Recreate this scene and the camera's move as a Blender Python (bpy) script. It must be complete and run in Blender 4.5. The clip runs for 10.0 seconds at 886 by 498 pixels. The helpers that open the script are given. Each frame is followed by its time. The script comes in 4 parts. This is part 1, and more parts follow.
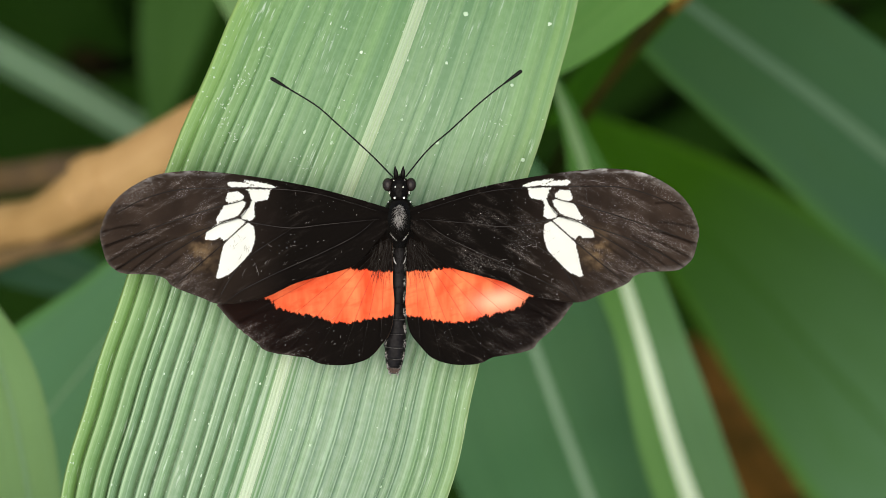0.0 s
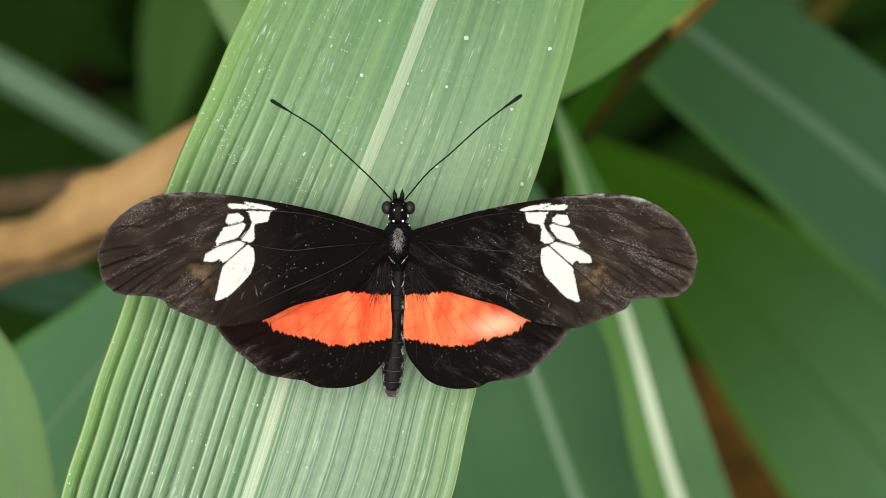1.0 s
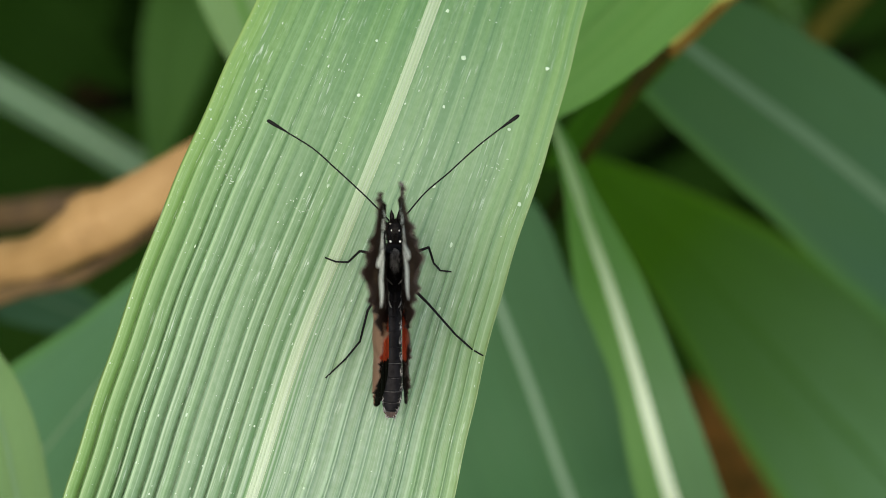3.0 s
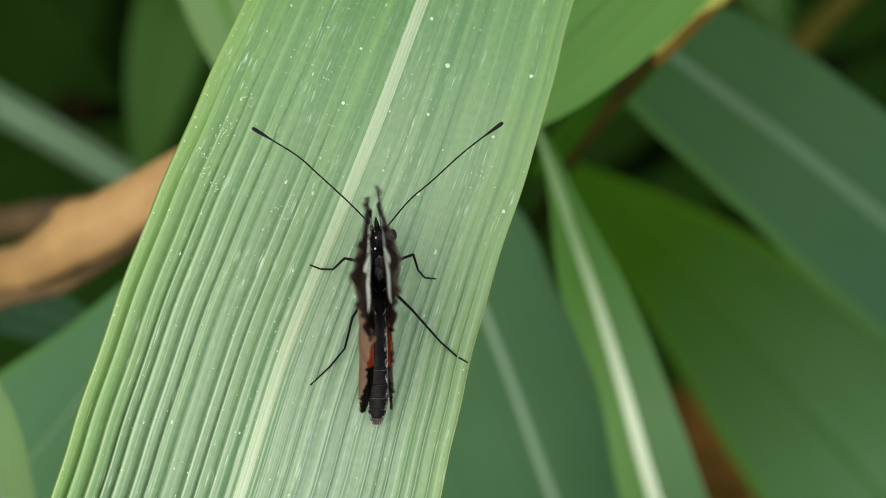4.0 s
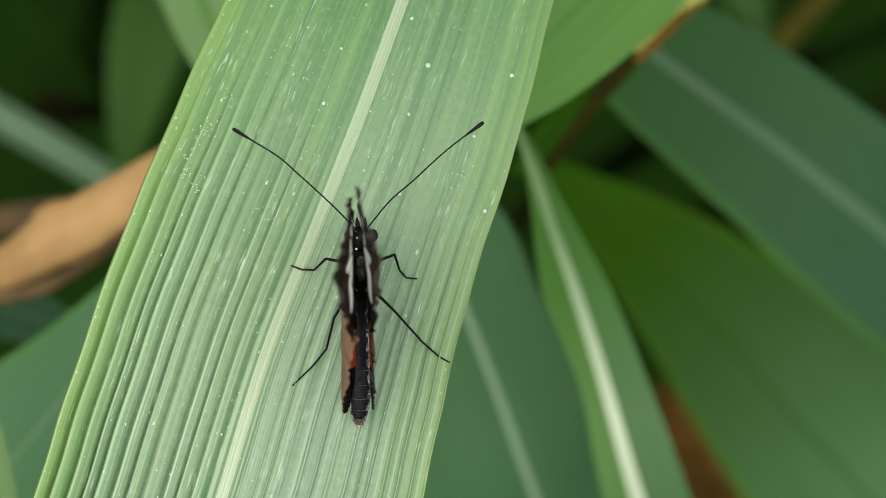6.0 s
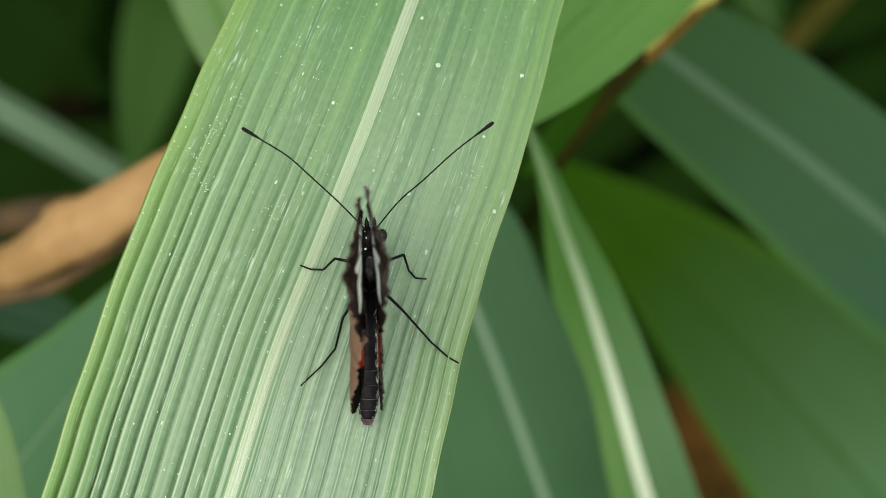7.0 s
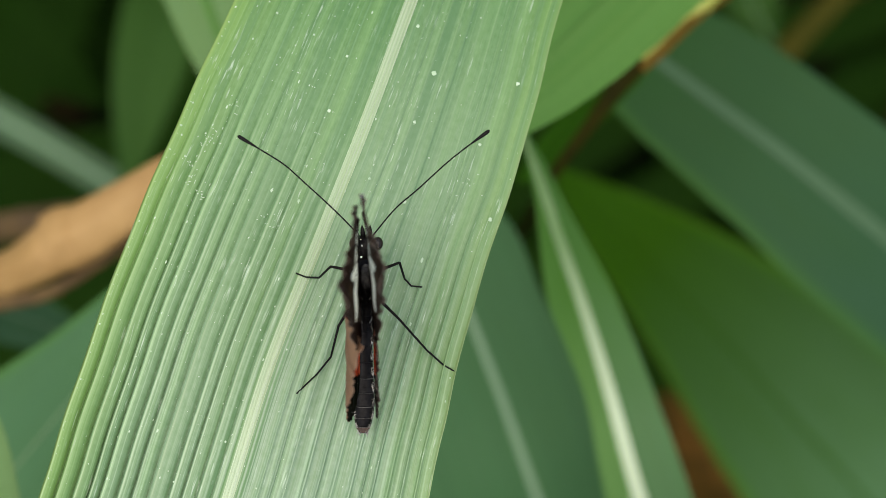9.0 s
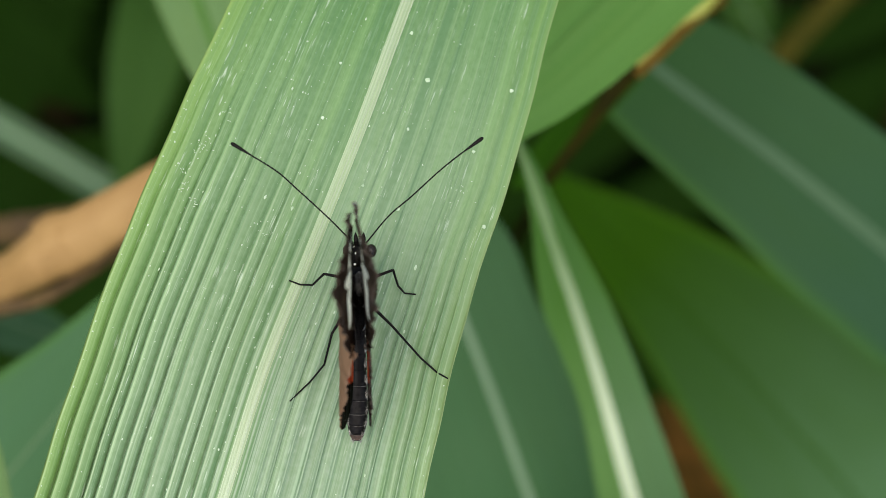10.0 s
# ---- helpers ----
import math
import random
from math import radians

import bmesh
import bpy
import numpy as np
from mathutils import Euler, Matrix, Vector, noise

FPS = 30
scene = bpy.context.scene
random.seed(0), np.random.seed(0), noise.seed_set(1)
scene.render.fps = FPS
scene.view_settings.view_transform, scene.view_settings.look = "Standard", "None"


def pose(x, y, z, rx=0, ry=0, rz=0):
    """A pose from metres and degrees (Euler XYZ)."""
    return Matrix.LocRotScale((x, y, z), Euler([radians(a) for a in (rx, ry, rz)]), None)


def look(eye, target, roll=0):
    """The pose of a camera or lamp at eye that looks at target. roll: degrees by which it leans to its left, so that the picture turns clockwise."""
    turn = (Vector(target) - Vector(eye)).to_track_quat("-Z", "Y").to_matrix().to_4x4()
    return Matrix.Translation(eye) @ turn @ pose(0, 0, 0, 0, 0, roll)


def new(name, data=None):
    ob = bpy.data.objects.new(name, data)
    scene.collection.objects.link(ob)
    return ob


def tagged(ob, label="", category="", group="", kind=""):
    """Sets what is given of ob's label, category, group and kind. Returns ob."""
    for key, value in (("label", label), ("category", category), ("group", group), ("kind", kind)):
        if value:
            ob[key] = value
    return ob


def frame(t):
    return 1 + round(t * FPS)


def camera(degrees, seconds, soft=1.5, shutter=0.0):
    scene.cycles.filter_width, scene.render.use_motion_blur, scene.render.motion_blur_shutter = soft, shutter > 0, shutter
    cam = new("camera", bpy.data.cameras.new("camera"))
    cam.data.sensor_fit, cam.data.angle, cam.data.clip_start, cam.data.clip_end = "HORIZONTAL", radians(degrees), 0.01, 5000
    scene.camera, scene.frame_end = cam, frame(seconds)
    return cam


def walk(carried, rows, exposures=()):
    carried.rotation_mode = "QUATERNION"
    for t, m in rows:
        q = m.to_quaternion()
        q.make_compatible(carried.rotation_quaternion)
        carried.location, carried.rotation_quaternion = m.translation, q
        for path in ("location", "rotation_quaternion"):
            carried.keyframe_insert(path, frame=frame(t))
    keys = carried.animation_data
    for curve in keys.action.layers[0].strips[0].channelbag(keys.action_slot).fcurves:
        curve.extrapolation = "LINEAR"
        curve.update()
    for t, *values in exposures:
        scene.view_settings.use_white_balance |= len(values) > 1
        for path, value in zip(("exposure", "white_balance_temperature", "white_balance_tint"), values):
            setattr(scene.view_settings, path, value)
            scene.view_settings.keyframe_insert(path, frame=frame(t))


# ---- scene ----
cam = camera(14, 10.0, soft=0.72, shutter=0.25)
cam.data.dof.use_dof = True
cam.data.dof.focus_distance = 0.4455
cam.data.dof.aperture_fstop = 19.0
walk(cam, [
    (0, pose(-0.00179, -0.00065, 0.44887, -0.825, 0.173, -0.311)),
    (0.5, pose(-0.00164, 0.00037, 0.44884, -0.810, 0.146, -0.206)),
    (1, pose(-0.00176, -0.00005, 0.44911, -0.527, 0.159, 0.208)),
    (1.5, pose(-0.00136, 0.00066, 0.44893, -0.504, 0.026, 0.105)),
    (2, pose(-0.00146, 0.00063, 0.44817, -0.376, 0.260, 0.230)),
    (2.5, pose(-0.00110, 0.00096, 0.44787, -0.352, 0.307, 0.208)),
    (4, pose(-0.00006, 0.00015, 0.44950, -0.115, 0.086, 0.106)),
    (4.5, pose(0.00000, -0.00000, 0.44957, 0.000, -0.000, -0.000)),
    (5, pose(0.00014, -0.00028, 0.44917, 0.052, -0.217, -0.153)),
    (5.5, pose(-0.00026, 0.00025, 0.44920, -0.119, -0.272, -0.216)),
    (7, pose(0.00019, 0.00090, 0.44822, -0.210, -0.031, 0.032)),
    (7.5, pose(-0.00050, 0.00129, 0.44777, -0.247, -0.008, 0.101)),
    (8, pose(-0.00019, 0.00085, 0.44816, -0.120, -0.147, -0.032)),
    (8.5, pose(-0.00055, 0.00097, 0.44820, -0.114, -0.246, 0.002)),
    (9, pose(0.00012, 0.00103, 0.44826, -0.099, -0.107, 0.078)),
    (9.5, pose(0.00108, 0.00154, 0.44785, -0.027, -0.088, 0.126)),
    (10, pose(0.00047, 0.00178, 0.44733, -0.080, -0.163, 0.081)),
], exposures=[(0.0, 0.62, 7400, 8), (10.0, 0.62, 7400, 8)])

# ---- light: a bright overcast sky, the sun wide and soft behind thin cloud ----
SUN_ELEVATION, SUN_TURN = radians(82), radians(245)
world = bpy.data.worlds.new("sky")
scene.world = world
world.use_nodes = True
wn = world.node_tree.nodes
sky = wn.new("ShaderNodeTexSky")
sky.sky_type = "NISHITA"
sky.sun_disc = False
sky.sun_elevation, sky.sun_rotation = SUN_ELEVATION, SUN_TURN
world.node_tree.links.new(sky.outputs[0], wn["Background"].inputs[0])
wn["Background"].inputs[1].default_value = 0.15
sun_data = bpy.data.lights.new("sun", "SUN")
sun_data.energy, sun_data.angle, sun_data.color = 3.5, radians(90), (1.0, 0.95, 0.88)
sun = new("sun", sun_data)
sun_way = Vector((math.sin(SUN_TURN) * math.cos(SUN_ELEVATION), math.cos(SUN_TURN) * math.cos(SUN_ELEVATION), math.sin(SUN_ELEVATION)))
sun.matrix_world = look(sun_way * 5, (0, 0, 0))

MM = 0.001
GROUND = -0.56


# ---- node helpers ----
class Nodes:
    """A small writer of node materials."""

    def __init__(self, name):
        self.mat = bpy.data.materials.new(name)
        self.mat.use_nodes = True
        self.tree = self.mat.node_tree
        self.bsdf = self.tree.nodes["Principled BSDF"]
        self.out = self.tree.nodes["Material Output"]

    def add(self, kind):
        return self.tree.nodes.new("ShaderNode" + kind)

    def put(self, socket, value):
        if isinstance(value, bpy.types.NodeSocket):
            self.tree.links.new(value, socket)
        elif isinstance(value, tuple) and len(value) == 3 and socket.type == "RGBA":
            socket.default_value = (*value, 1)
        else:
            socket.default_value = value

    def math(self, op, a, b=0.0, c=0.0, clamp=False):
        n = self.add("Math")
        n.operation, n.use_clamp = op, clamp
        for s, v in zip(n.inputs, (a, b, c)):
            self.put(s, v)
        return n.outputs[0]

    def mix(self, fac, a, b, blend="MIX"):
        n = self.add("Mix")
        n.data_type, n.blend_type = "RGBA", blend
        self.put(n.inputs[0], fac)
        self.put(n.inputs[6], a)
        self.put(n.inputs[7], b)
        return n.outputs[2]

    def ramp(self, x, lo, hi, a=0.0, b=1.0):
        n = self.add("MapRange")
        for s, v in zip(n.inputs, (x, lo, hi, a, b)):
            self.put(s, v)
        return n.outputs[0]

    def noise(self, vec, scale, detail=3.0, rough=0.55):
        n = self.add("TexNoise")
        self.put(n.inputs["Vector"], vec)
        n.inputs["Scale"].default_value, n.inputs["Detail"].default_value = scale, detail
        n.inputs["Roughness"].default_value = rough
        return n.outputs["Fac"]

    def uv(self):
        n = self.add("UVMap")
        n.uv_map = "uv"
        return n.outputs[0]

    def stretch(self, vec, sx, sy, sz=1.0):
        n = self.add("Mapping")
        self.put(n.inputs[0], vec)
        n.inputs["Scale"].default_value = (sx, sy, sz)
        return n.outputs[0]

    def turned(self, vec, angle):
        n = self.add("Mapping")
        self.put(n.inputs[0], vec)
        n.inputs["Rotation"].default_value = (0, 0, angle)
        return n.outputs[0]

    def place(self):
        return self.add("TexCoord").outputs["Object"]

    def flecks(self, vec, scale, share, size):
        """Small separate grains: one in a share of the cells."""
        cell, pick = self.add("TexVoronoi"), self.add("SeparateColor")
        self.put(cell.inputs["Vector"], vec)
        cell.inputs["Scale"].default_value = scale
        self.put(pick.inputs[0], cell.outputs["Color"])
        return self.math("MULTIPLY", self.math("LESS_THAN", pick.outputs[0], share), self.ramp(cell.outputs["Distance"], size, size * 0.6))

    def attr(self, name):
        n = self.add("Attribute")
        n.attribute_name = name
        return n.outputs["Fac"]

    def bump(self, height, distance, strength=0.5):
        n = self.add("Bump")
        self.put(n.inputs["Height"], height)
        n.inputs["Distance"].default_value, n.inputs["Strength"].default_value = distance, strength
        self.put(self.bsdf.inputs["Normal"], n.outputs[0])

    def done(self, color, rough=0.5, spec=0.5, **more):
        self.put(self.bsdf.inputs["Base Color"], color)
        self.put(self.bsdf.inputs["Roughness"], rough)
        self.put(self.bsdf.inputs["Specular IOR Level"], spec)
        for key, value in more.items():
            self.put(self.bsdf.inputs[key.replace("_", " ").title()], value)
        return self.mat

    def thin(self, color, share):
        """Lets part of the light through, as a leaf or a wing does."""
        t = self.add("BsdfTranslucent")
        self.put(t.inputs[0], color)
        m = self.add("MixShader")
        self.put(m.inputs[0], share)
        self.tree.links.new(self.bsdf.outputs[0], m.inputs[1])
        self.tree.links.new(t.outputs[0], m.inputs[2])
        self.tree.links.new(m.outputs[0], self.out.inputs["Surface"])


# ---- materials ----
def leaf_material(name, base, pale, lines=40, line_mix=0.35, rough=0.42, spec=0.4, streak=0.3, glow=0.2, wear=0.0, bump=0.00006, middle=0.0, sides=None, tone_or_sheen=None, rim=None):
    """A grass blade: fine parallel veins along it, streaks, blotches; uv.x runs across, uv.y along in decimetres."""
    n = Nodes(name)
    uv = n.uv()
    sep = n.add("SeparateXYZ")
    n.put(sep.inputs[0], uv)
    u = sep.outputs[0]
    fine = n.noise(n.stretch(uv, lines * 2.2, 0.6), 1.0, 2.0)
    mid = n.noise(n.stretch(uv, lines * 0.55, 0.35), 1.0, 2.0)
    blotch = n.noise(n.stretch(uv, 5.0, 5.0), 1.0, 4.0)
    grain = n.noise(n.stretch(uv, 260.0, 160.0), 1.0, 2.0)
    wave = n.math("POWER", n.math("ABSOLUTE", n.math("COSINE", n.math("MULTIPLY", n.math("SUBTRACT", u, 0.5), math.pi * lines))), 24.0 if not middle else 60.0)
    dark = tuple(c * 0.86 for c in base)
    color = n.mix(n.ramp(mid, 0.3, 0.7), dark, base)
    color = n.mix(n.math("MULTIPLY", n.ramp(fine, 0.42, 0.72), streak), color, pale)
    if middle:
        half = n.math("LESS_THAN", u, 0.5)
        # shade of the pleat creases painted into the colour, a bright line beside each
        crease_shade = n.math("POWER", n.math("ABSOLUTE", n.math("COSINE", n.math("MULTIPLY", n.math("SUBTRACT", u, 0.5), math.pi * 24))), 24.0)
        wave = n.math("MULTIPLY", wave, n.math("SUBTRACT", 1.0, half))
        color = n.mix(n.math("MULTIPLY", n.math("MULTIPLY", crease_shade, half), n.ramp(sep.outputs[1], 1.55, 2.05, 0.8, 0.2)), color, (0.030, 0.10, 0.018))
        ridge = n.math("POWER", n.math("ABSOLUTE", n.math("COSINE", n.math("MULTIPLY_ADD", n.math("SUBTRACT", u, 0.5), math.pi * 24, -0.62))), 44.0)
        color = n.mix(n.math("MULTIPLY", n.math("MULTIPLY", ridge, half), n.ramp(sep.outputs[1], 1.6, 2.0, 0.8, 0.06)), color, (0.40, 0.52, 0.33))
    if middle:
        # groove shade of the right half, also put into the colour
        groove_shade = n.math("POWER", n.math("ABSOLUTE", n.math("COSINE", n.math("MULTIPLY_ADD", n.math("SUBTRACT", u, 0.5), math.pi * lines, -0.4))), 22.0)
        groove_shade = n.math("MULTIPLY", groove_shade, n.math("SUBTRACT", 1.0, half))
        color = n.mix(n.math("MULTIPLY", groove_shade, n.ramp(sep.outputs[1], 1.6, 2.05, 0.5, 0.15)), color, (0.045, 0.125, 0.035))
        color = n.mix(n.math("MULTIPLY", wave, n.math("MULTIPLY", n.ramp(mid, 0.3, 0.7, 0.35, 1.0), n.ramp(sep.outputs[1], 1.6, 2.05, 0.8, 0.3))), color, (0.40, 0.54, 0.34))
    else:
        color = n.mix(n.math("MULTIPLY", wave, n.ramp(mid, 0.25, 0.75, line_mix * 0.4, line_mix)), color, pale)
    color = n.mix(n.ramp(blotch, 0.45, 0.8, 0.0, 0.25), color, tuple(c * f for c, f in zip(base, (1.25, 1.02, 0.7))))
    color = n.mix(n.ramp(grain, 0.35, 0.75, 0.0, 0.14), color, pale)
    cloud = n.noise(n.stretch(uv, 60.0, 90.0), 1.0, 3.0)
    color = n.mix(n.ramp(cloud, 0.35, 0.7, 0.0, 0.16), color, pale)
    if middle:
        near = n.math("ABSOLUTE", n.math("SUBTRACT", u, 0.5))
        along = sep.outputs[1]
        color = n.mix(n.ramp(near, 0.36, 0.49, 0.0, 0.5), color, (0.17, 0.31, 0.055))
        # bluish white sky sheen on the lower blade, painted into the colour
        painted_sheen = n.math("MULTIPLY", n.ramp(along, 1.62, 2.15, 0.5, 0.04), n.ramp(near, 0.26, 0.47, 1.0, 0.15))
        painted_sheen_far = n.math("MULTIPLY", n.ramp(along, 1.65, 2.3, 0.75, 0.06), n.ramp(near, 0.3, 0.5, 1.0, 0.55))
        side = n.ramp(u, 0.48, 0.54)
        painted_sheen = n.math("ADD", n.math("MULTIPLY", painted_sheen, n.math("SUBTRACT", 1.0, side)), n.math("MULTIPLY", painted_sheen_far, side))
        color = n.mix(n.math("MULTIPLY", painted_sheen, n.ramp(cloud, 0.25, 0.7, 0.6, 1.0)), color, (0.225, 0.305, 0.235))
        band = n.noise(n.stretch(uv, 30.0, 0.3), 1.0, 2.0)
        color = n.mix(n.math("MULTIPLY", n.ramp(band, 0.5, 0.36, 0.0, 0.5), n.ramp(along, 1.65, 2.0, 0.15, 1.0)), color, (0.055, 0.145, 0.062))
        color = n.mix(n.ramp(band, 0.52, 0.68, 0.0, 0.3), color, (0.20, 0.36, 0.14))
        dash = n.math("MULTIPLY", n.ramp(n.noise(n.stretch(uv, 170.0, 26.0), 1.0, 2.0), 0.60, 0.70), n.ramp(n.noise(n.stretch(uv, 9.0, 7.0), 1.0, 2.0), 0.46, 0.62))
        color = n.mix(n.math("MULTIPLY", dash, 0.7), color, (0.46, 0.57, 0.45))
        thread = n.noise(n.stretch(uv, 210.0, 0.22), 1.0, 2.0)
        color = n.mix(n.math("MULTIPLY", n.ramp(thread, 0.54, 0.66, 0.0, 0.26), n.ramp(along, 1.7, 2.0, 1.0, 0.4)), color, (0.35, 0.52, 0.33))
        color = n.mix(n.math("MULTIPLY", n.ramp(thread, 0.47, 0.35, 0.0, 0.32), n.ramp(along, 1.7, 2.0, 1.0, 0.4)), color, (0.045, 0.125, 0.035))
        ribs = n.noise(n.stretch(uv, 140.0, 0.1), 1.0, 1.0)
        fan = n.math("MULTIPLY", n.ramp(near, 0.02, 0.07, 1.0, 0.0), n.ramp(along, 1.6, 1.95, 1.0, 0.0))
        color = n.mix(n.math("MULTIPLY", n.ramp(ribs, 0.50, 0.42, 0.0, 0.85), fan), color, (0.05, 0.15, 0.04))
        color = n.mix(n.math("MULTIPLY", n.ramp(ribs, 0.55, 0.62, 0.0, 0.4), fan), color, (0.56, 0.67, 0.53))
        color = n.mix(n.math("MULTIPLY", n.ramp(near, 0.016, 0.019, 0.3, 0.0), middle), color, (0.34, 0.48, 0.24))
    if sides:
        color = n.mix(n.ramp(u, 0.42, 0.58), n.mix(1.0, color, sides[0], "MULTIPLY"), n.mix(1.0, color, sides[1], "MULTIPLY"))
    # blends a second tone in along the blade, from tip to root values
    if tone_or_sheen:
        tip, root, tone, most = tone_or_sheen
        end_mask = n.math("MULTIPLY", n.ramp(sep.outputs[1], tip, root), n.ramp(blotch, 0.2, 0.75, 0.6, 1.0))
        color = n.mix(n.math("MULTIPLY", end_mask, most), color, tone)
    # light caught along the leaf's edge, painted as a brighter green band
    if rim:
        edge = n.math("ABSOLUTE", n.math("SUBTRACT", u, 0.5))
        color = n.mix(n.math("MULTIPLY", n.ramp(edge, 0.41, 0.49, 0.0, 0.7), n.ramp(u, 0.48, 0.52, 1.0, rim[3])), color, rim[:3])
    if wear:
        edge = n.math("ABSOLUTE", n.math("SUBTRACT", u, 0.5))
        color = n.mix(n.math("MULTIPLY", n.ramp(edge, 0.490, 0.5), wear), color, (0.40, 0.42, 0.14))
    height = n.math("ADD", n.math("MULTIPLY", fine, 0.7), n.math("ADD", n.math("MULTIPLY", wave, 0.6), n.math("MULTIPLY", grain, 0.25)))
    n.bump(height, bump * 4, 0.6)
    n.thin(tuple(min(1, c * f) for c, f in zip(base, (1.5, 1.7, 0.7))), glow)
    return n.done(color, n.ramp(blotch, 0.3, 0.7, rough, rough + 0.14), spec)


def plain_material(name, a, b, scale=400.0, rough=0.5, spec=0.4, bump=0.0001, stretch=(1, 1, 1)):
    n = Nodes(name)
    p = n.stretch(n.place(), *stretch)
    one, two = n.noise(p, scale, 4.0), n.noise(p, scale * 0.13, 3.0)
    color = n.mix(n.ramp(n.math("ADD", n.math("MULTIPLY", one, 0.5), n.math("MULTIPLY", two, 0.5)), 0.35, 0.65), a, b)
    n.bump(one, bump, 0.6)
    return n.done(color, n.ramp(two, 0.3, 0.7, rough - 0.06, rough + 0.08), spec)


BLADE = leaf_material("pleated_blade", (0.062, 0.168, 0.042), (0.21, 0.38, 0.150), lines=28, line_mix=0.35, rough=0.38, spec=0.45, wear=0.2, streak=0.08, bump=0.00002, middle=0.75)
BLADE_MID = leaf_material("strap_blade", (0.045, 0.135, 0.052), (0.11, 0.23, 0.11), lines=26, line_mix=0.3, rough=0.5, spec=0.18, rim=(0.05, 0.15, 0.02, 1.0))
BLADE_BLUE = leaf_material("bluish_blade", (0.015, 0.060, 0.009), (0.034, 0.092, 0.020), lines=30, line_mix=0.2, rough=0.5, spec=0.10, tone_or_sheen=(1.9, 0.9, (0.030, 0.078, 0.048), 0.85), rim=(0.038, 0.11, 0.02, 0.0))
# the greyish base tone paints the sky's reflection into the colour
BLADE_GRASS = leaf_material("grass_green_blade", (0.020, 0.078, 0.001), (0.04, 0.12, 0.004), lines=30, line_mix=0.15, rough=0.5, spec=0.06, wear=0.2, tone_or_sheen=(1.85, 1.0, (0.085, 0.175, 0.095), 0.9), rim=(0.04, 0.13, 0.002, 1.0))
BLADE_SHADE = leaf_material("shade_blade", (0.022, 0.072, 0.008), (0.05, 0.11, 0.025), lines=20, line_mix=0.15, rough=0.6, spec=0.15)
BLADE_DULL = leaf_material("dull_blade", (0.030, 0.098, 0.034), (0.08, 0.175, 0.075), lines=26, line_mix=0.25, rough=0.5, spec=0.15)
BLADE_GREY = leaf_material("greyish_blade", (0.06, 0.12, 0.06), (0.13, 0.21, 0.12), lines=14, line_mix=0.25, rough=0.5, spec=0.15)
BLADE_VIVID = leaf_material("deep_green_blade", (0.016, 0.068, 0.002), (0.03, 0.10, 0.006), lines=12, line_mix=0.15, rough=0.55, spec=0.05)
BLADE_LIGHT = leaf_material("light_blade", (0.066, 0.19, 0.036), (0.18, 0.33, 0.09), lines=18, line_mix=0.3, rough=0.5, spec=0.15)
BLADE_PALE = leaf_material("pale_blade", (0.10, 0.20, 0.065), (0.19, 0.30, 0.14), lines=18, line_mix=0.3, rough=0.5, spec=0.15, wear=0.3)
BLADE_STRAP = leaf_material("two_toned_strap_blade", (0.068, 0.165, 0.048), (0.16, 0.28, 0.12), lines=14, line_mix=0.3, rough=0.5, spec=0.15, sides=((1.0, 1.03, 0.82), (0.80, 0.80, 0.95)), tone_or_sheen=(1.5, 1.75, (0.03, 0.11, 0.008), 0.9))
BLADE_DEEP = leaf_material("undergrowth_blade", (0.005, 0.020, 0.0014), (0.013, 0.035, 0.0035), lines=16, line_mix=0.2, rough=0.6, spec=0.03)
RIB_PALE = leaf_material("pale_midrib", (0.25, 0.37, 0.20), (0.58, 0.66, 0.53), lines=4, line_mix=0.3, streak=0.55, rough=0.5, spec=0.25, tone_or_sheen=(4.4, 3.5, (0.62, 0.70, 0.56), 0.35))
RIB_WHITE = leaf_material("whitish_midrib", (0.48, 0.60, 0.40), (0.75, 0.80, 0.66), lines=6, line_mix=0.4, streak=0.4, rough=0.5, spec=0.2, tone_or_sheen=(6.0, 7.3, (0.06, 0.16, 0.03), 1.0))
RIB_BLUE = leaf_material("bluish_midrib", (0.050, 0.110, 0.055), (0.08, 0.15, 0.085), lines=4, line_mix=0.2, rough=0.5, spec=0.2)
RIB_DULL = leaf_material("dull_midrib", (0.16, 0.27, 0.16), (0.26, 0.37, 0.25), lines=4, line_mix=0.2, rough=0.5, spec=0.2)
RIB_DIM = leaf_material("dim_midrib", (0.12, 0.23, 0.11), (0.22, 0.33, 0.18), lines=5, line_mix=0.3, rough=0.5, spec=0.2)
STALK_GREEN = plain_material("green_stalk", (0.07, 0.14, 0.03), (0.13, 0.21, 0.05), 300, 0.5, stretch=(1, 1, 0.2))
STALK_YELLOW = plain_material("yellowing_stalk", (0.30, 0.36, 0.065), (0.27, 0.24, 0.05), 160, 0.5)
DEAD = plain_material("dead_sheath", (0.41, 0.255, 0.10), (0.25, 0.14, 0.045), 90, 0.6)
DEAD_EDGE = plain_material("withered_stem_edge", (0.15, 0.08, 0.010), (0.07, 0.045, 0.006), 200, 0.7, 0.1)
DEAD_DARK = plain_material("dead_sheath_dark", (0.14, 0.085, 0.024), (0.06, 0.035, 0.012), 200, 0.7)
DEAD_BROWN = plain_material("withered_brown", (0.024, 0.022, 0.003), (0.012, 0.012, 0.003), 200, 0.7, 0.03)
OLIVE = plain_material("olive_brown_twig", (0.075, 0.060, 0.008), (0.035, 0.038, 0.006), 60, 0.7, 0.05)
DRY = plain_material("withered_leaf", (0.16, 0.07, 0.014), (0.02, 0.02, 0.003), 140, 0.7, 0.05)
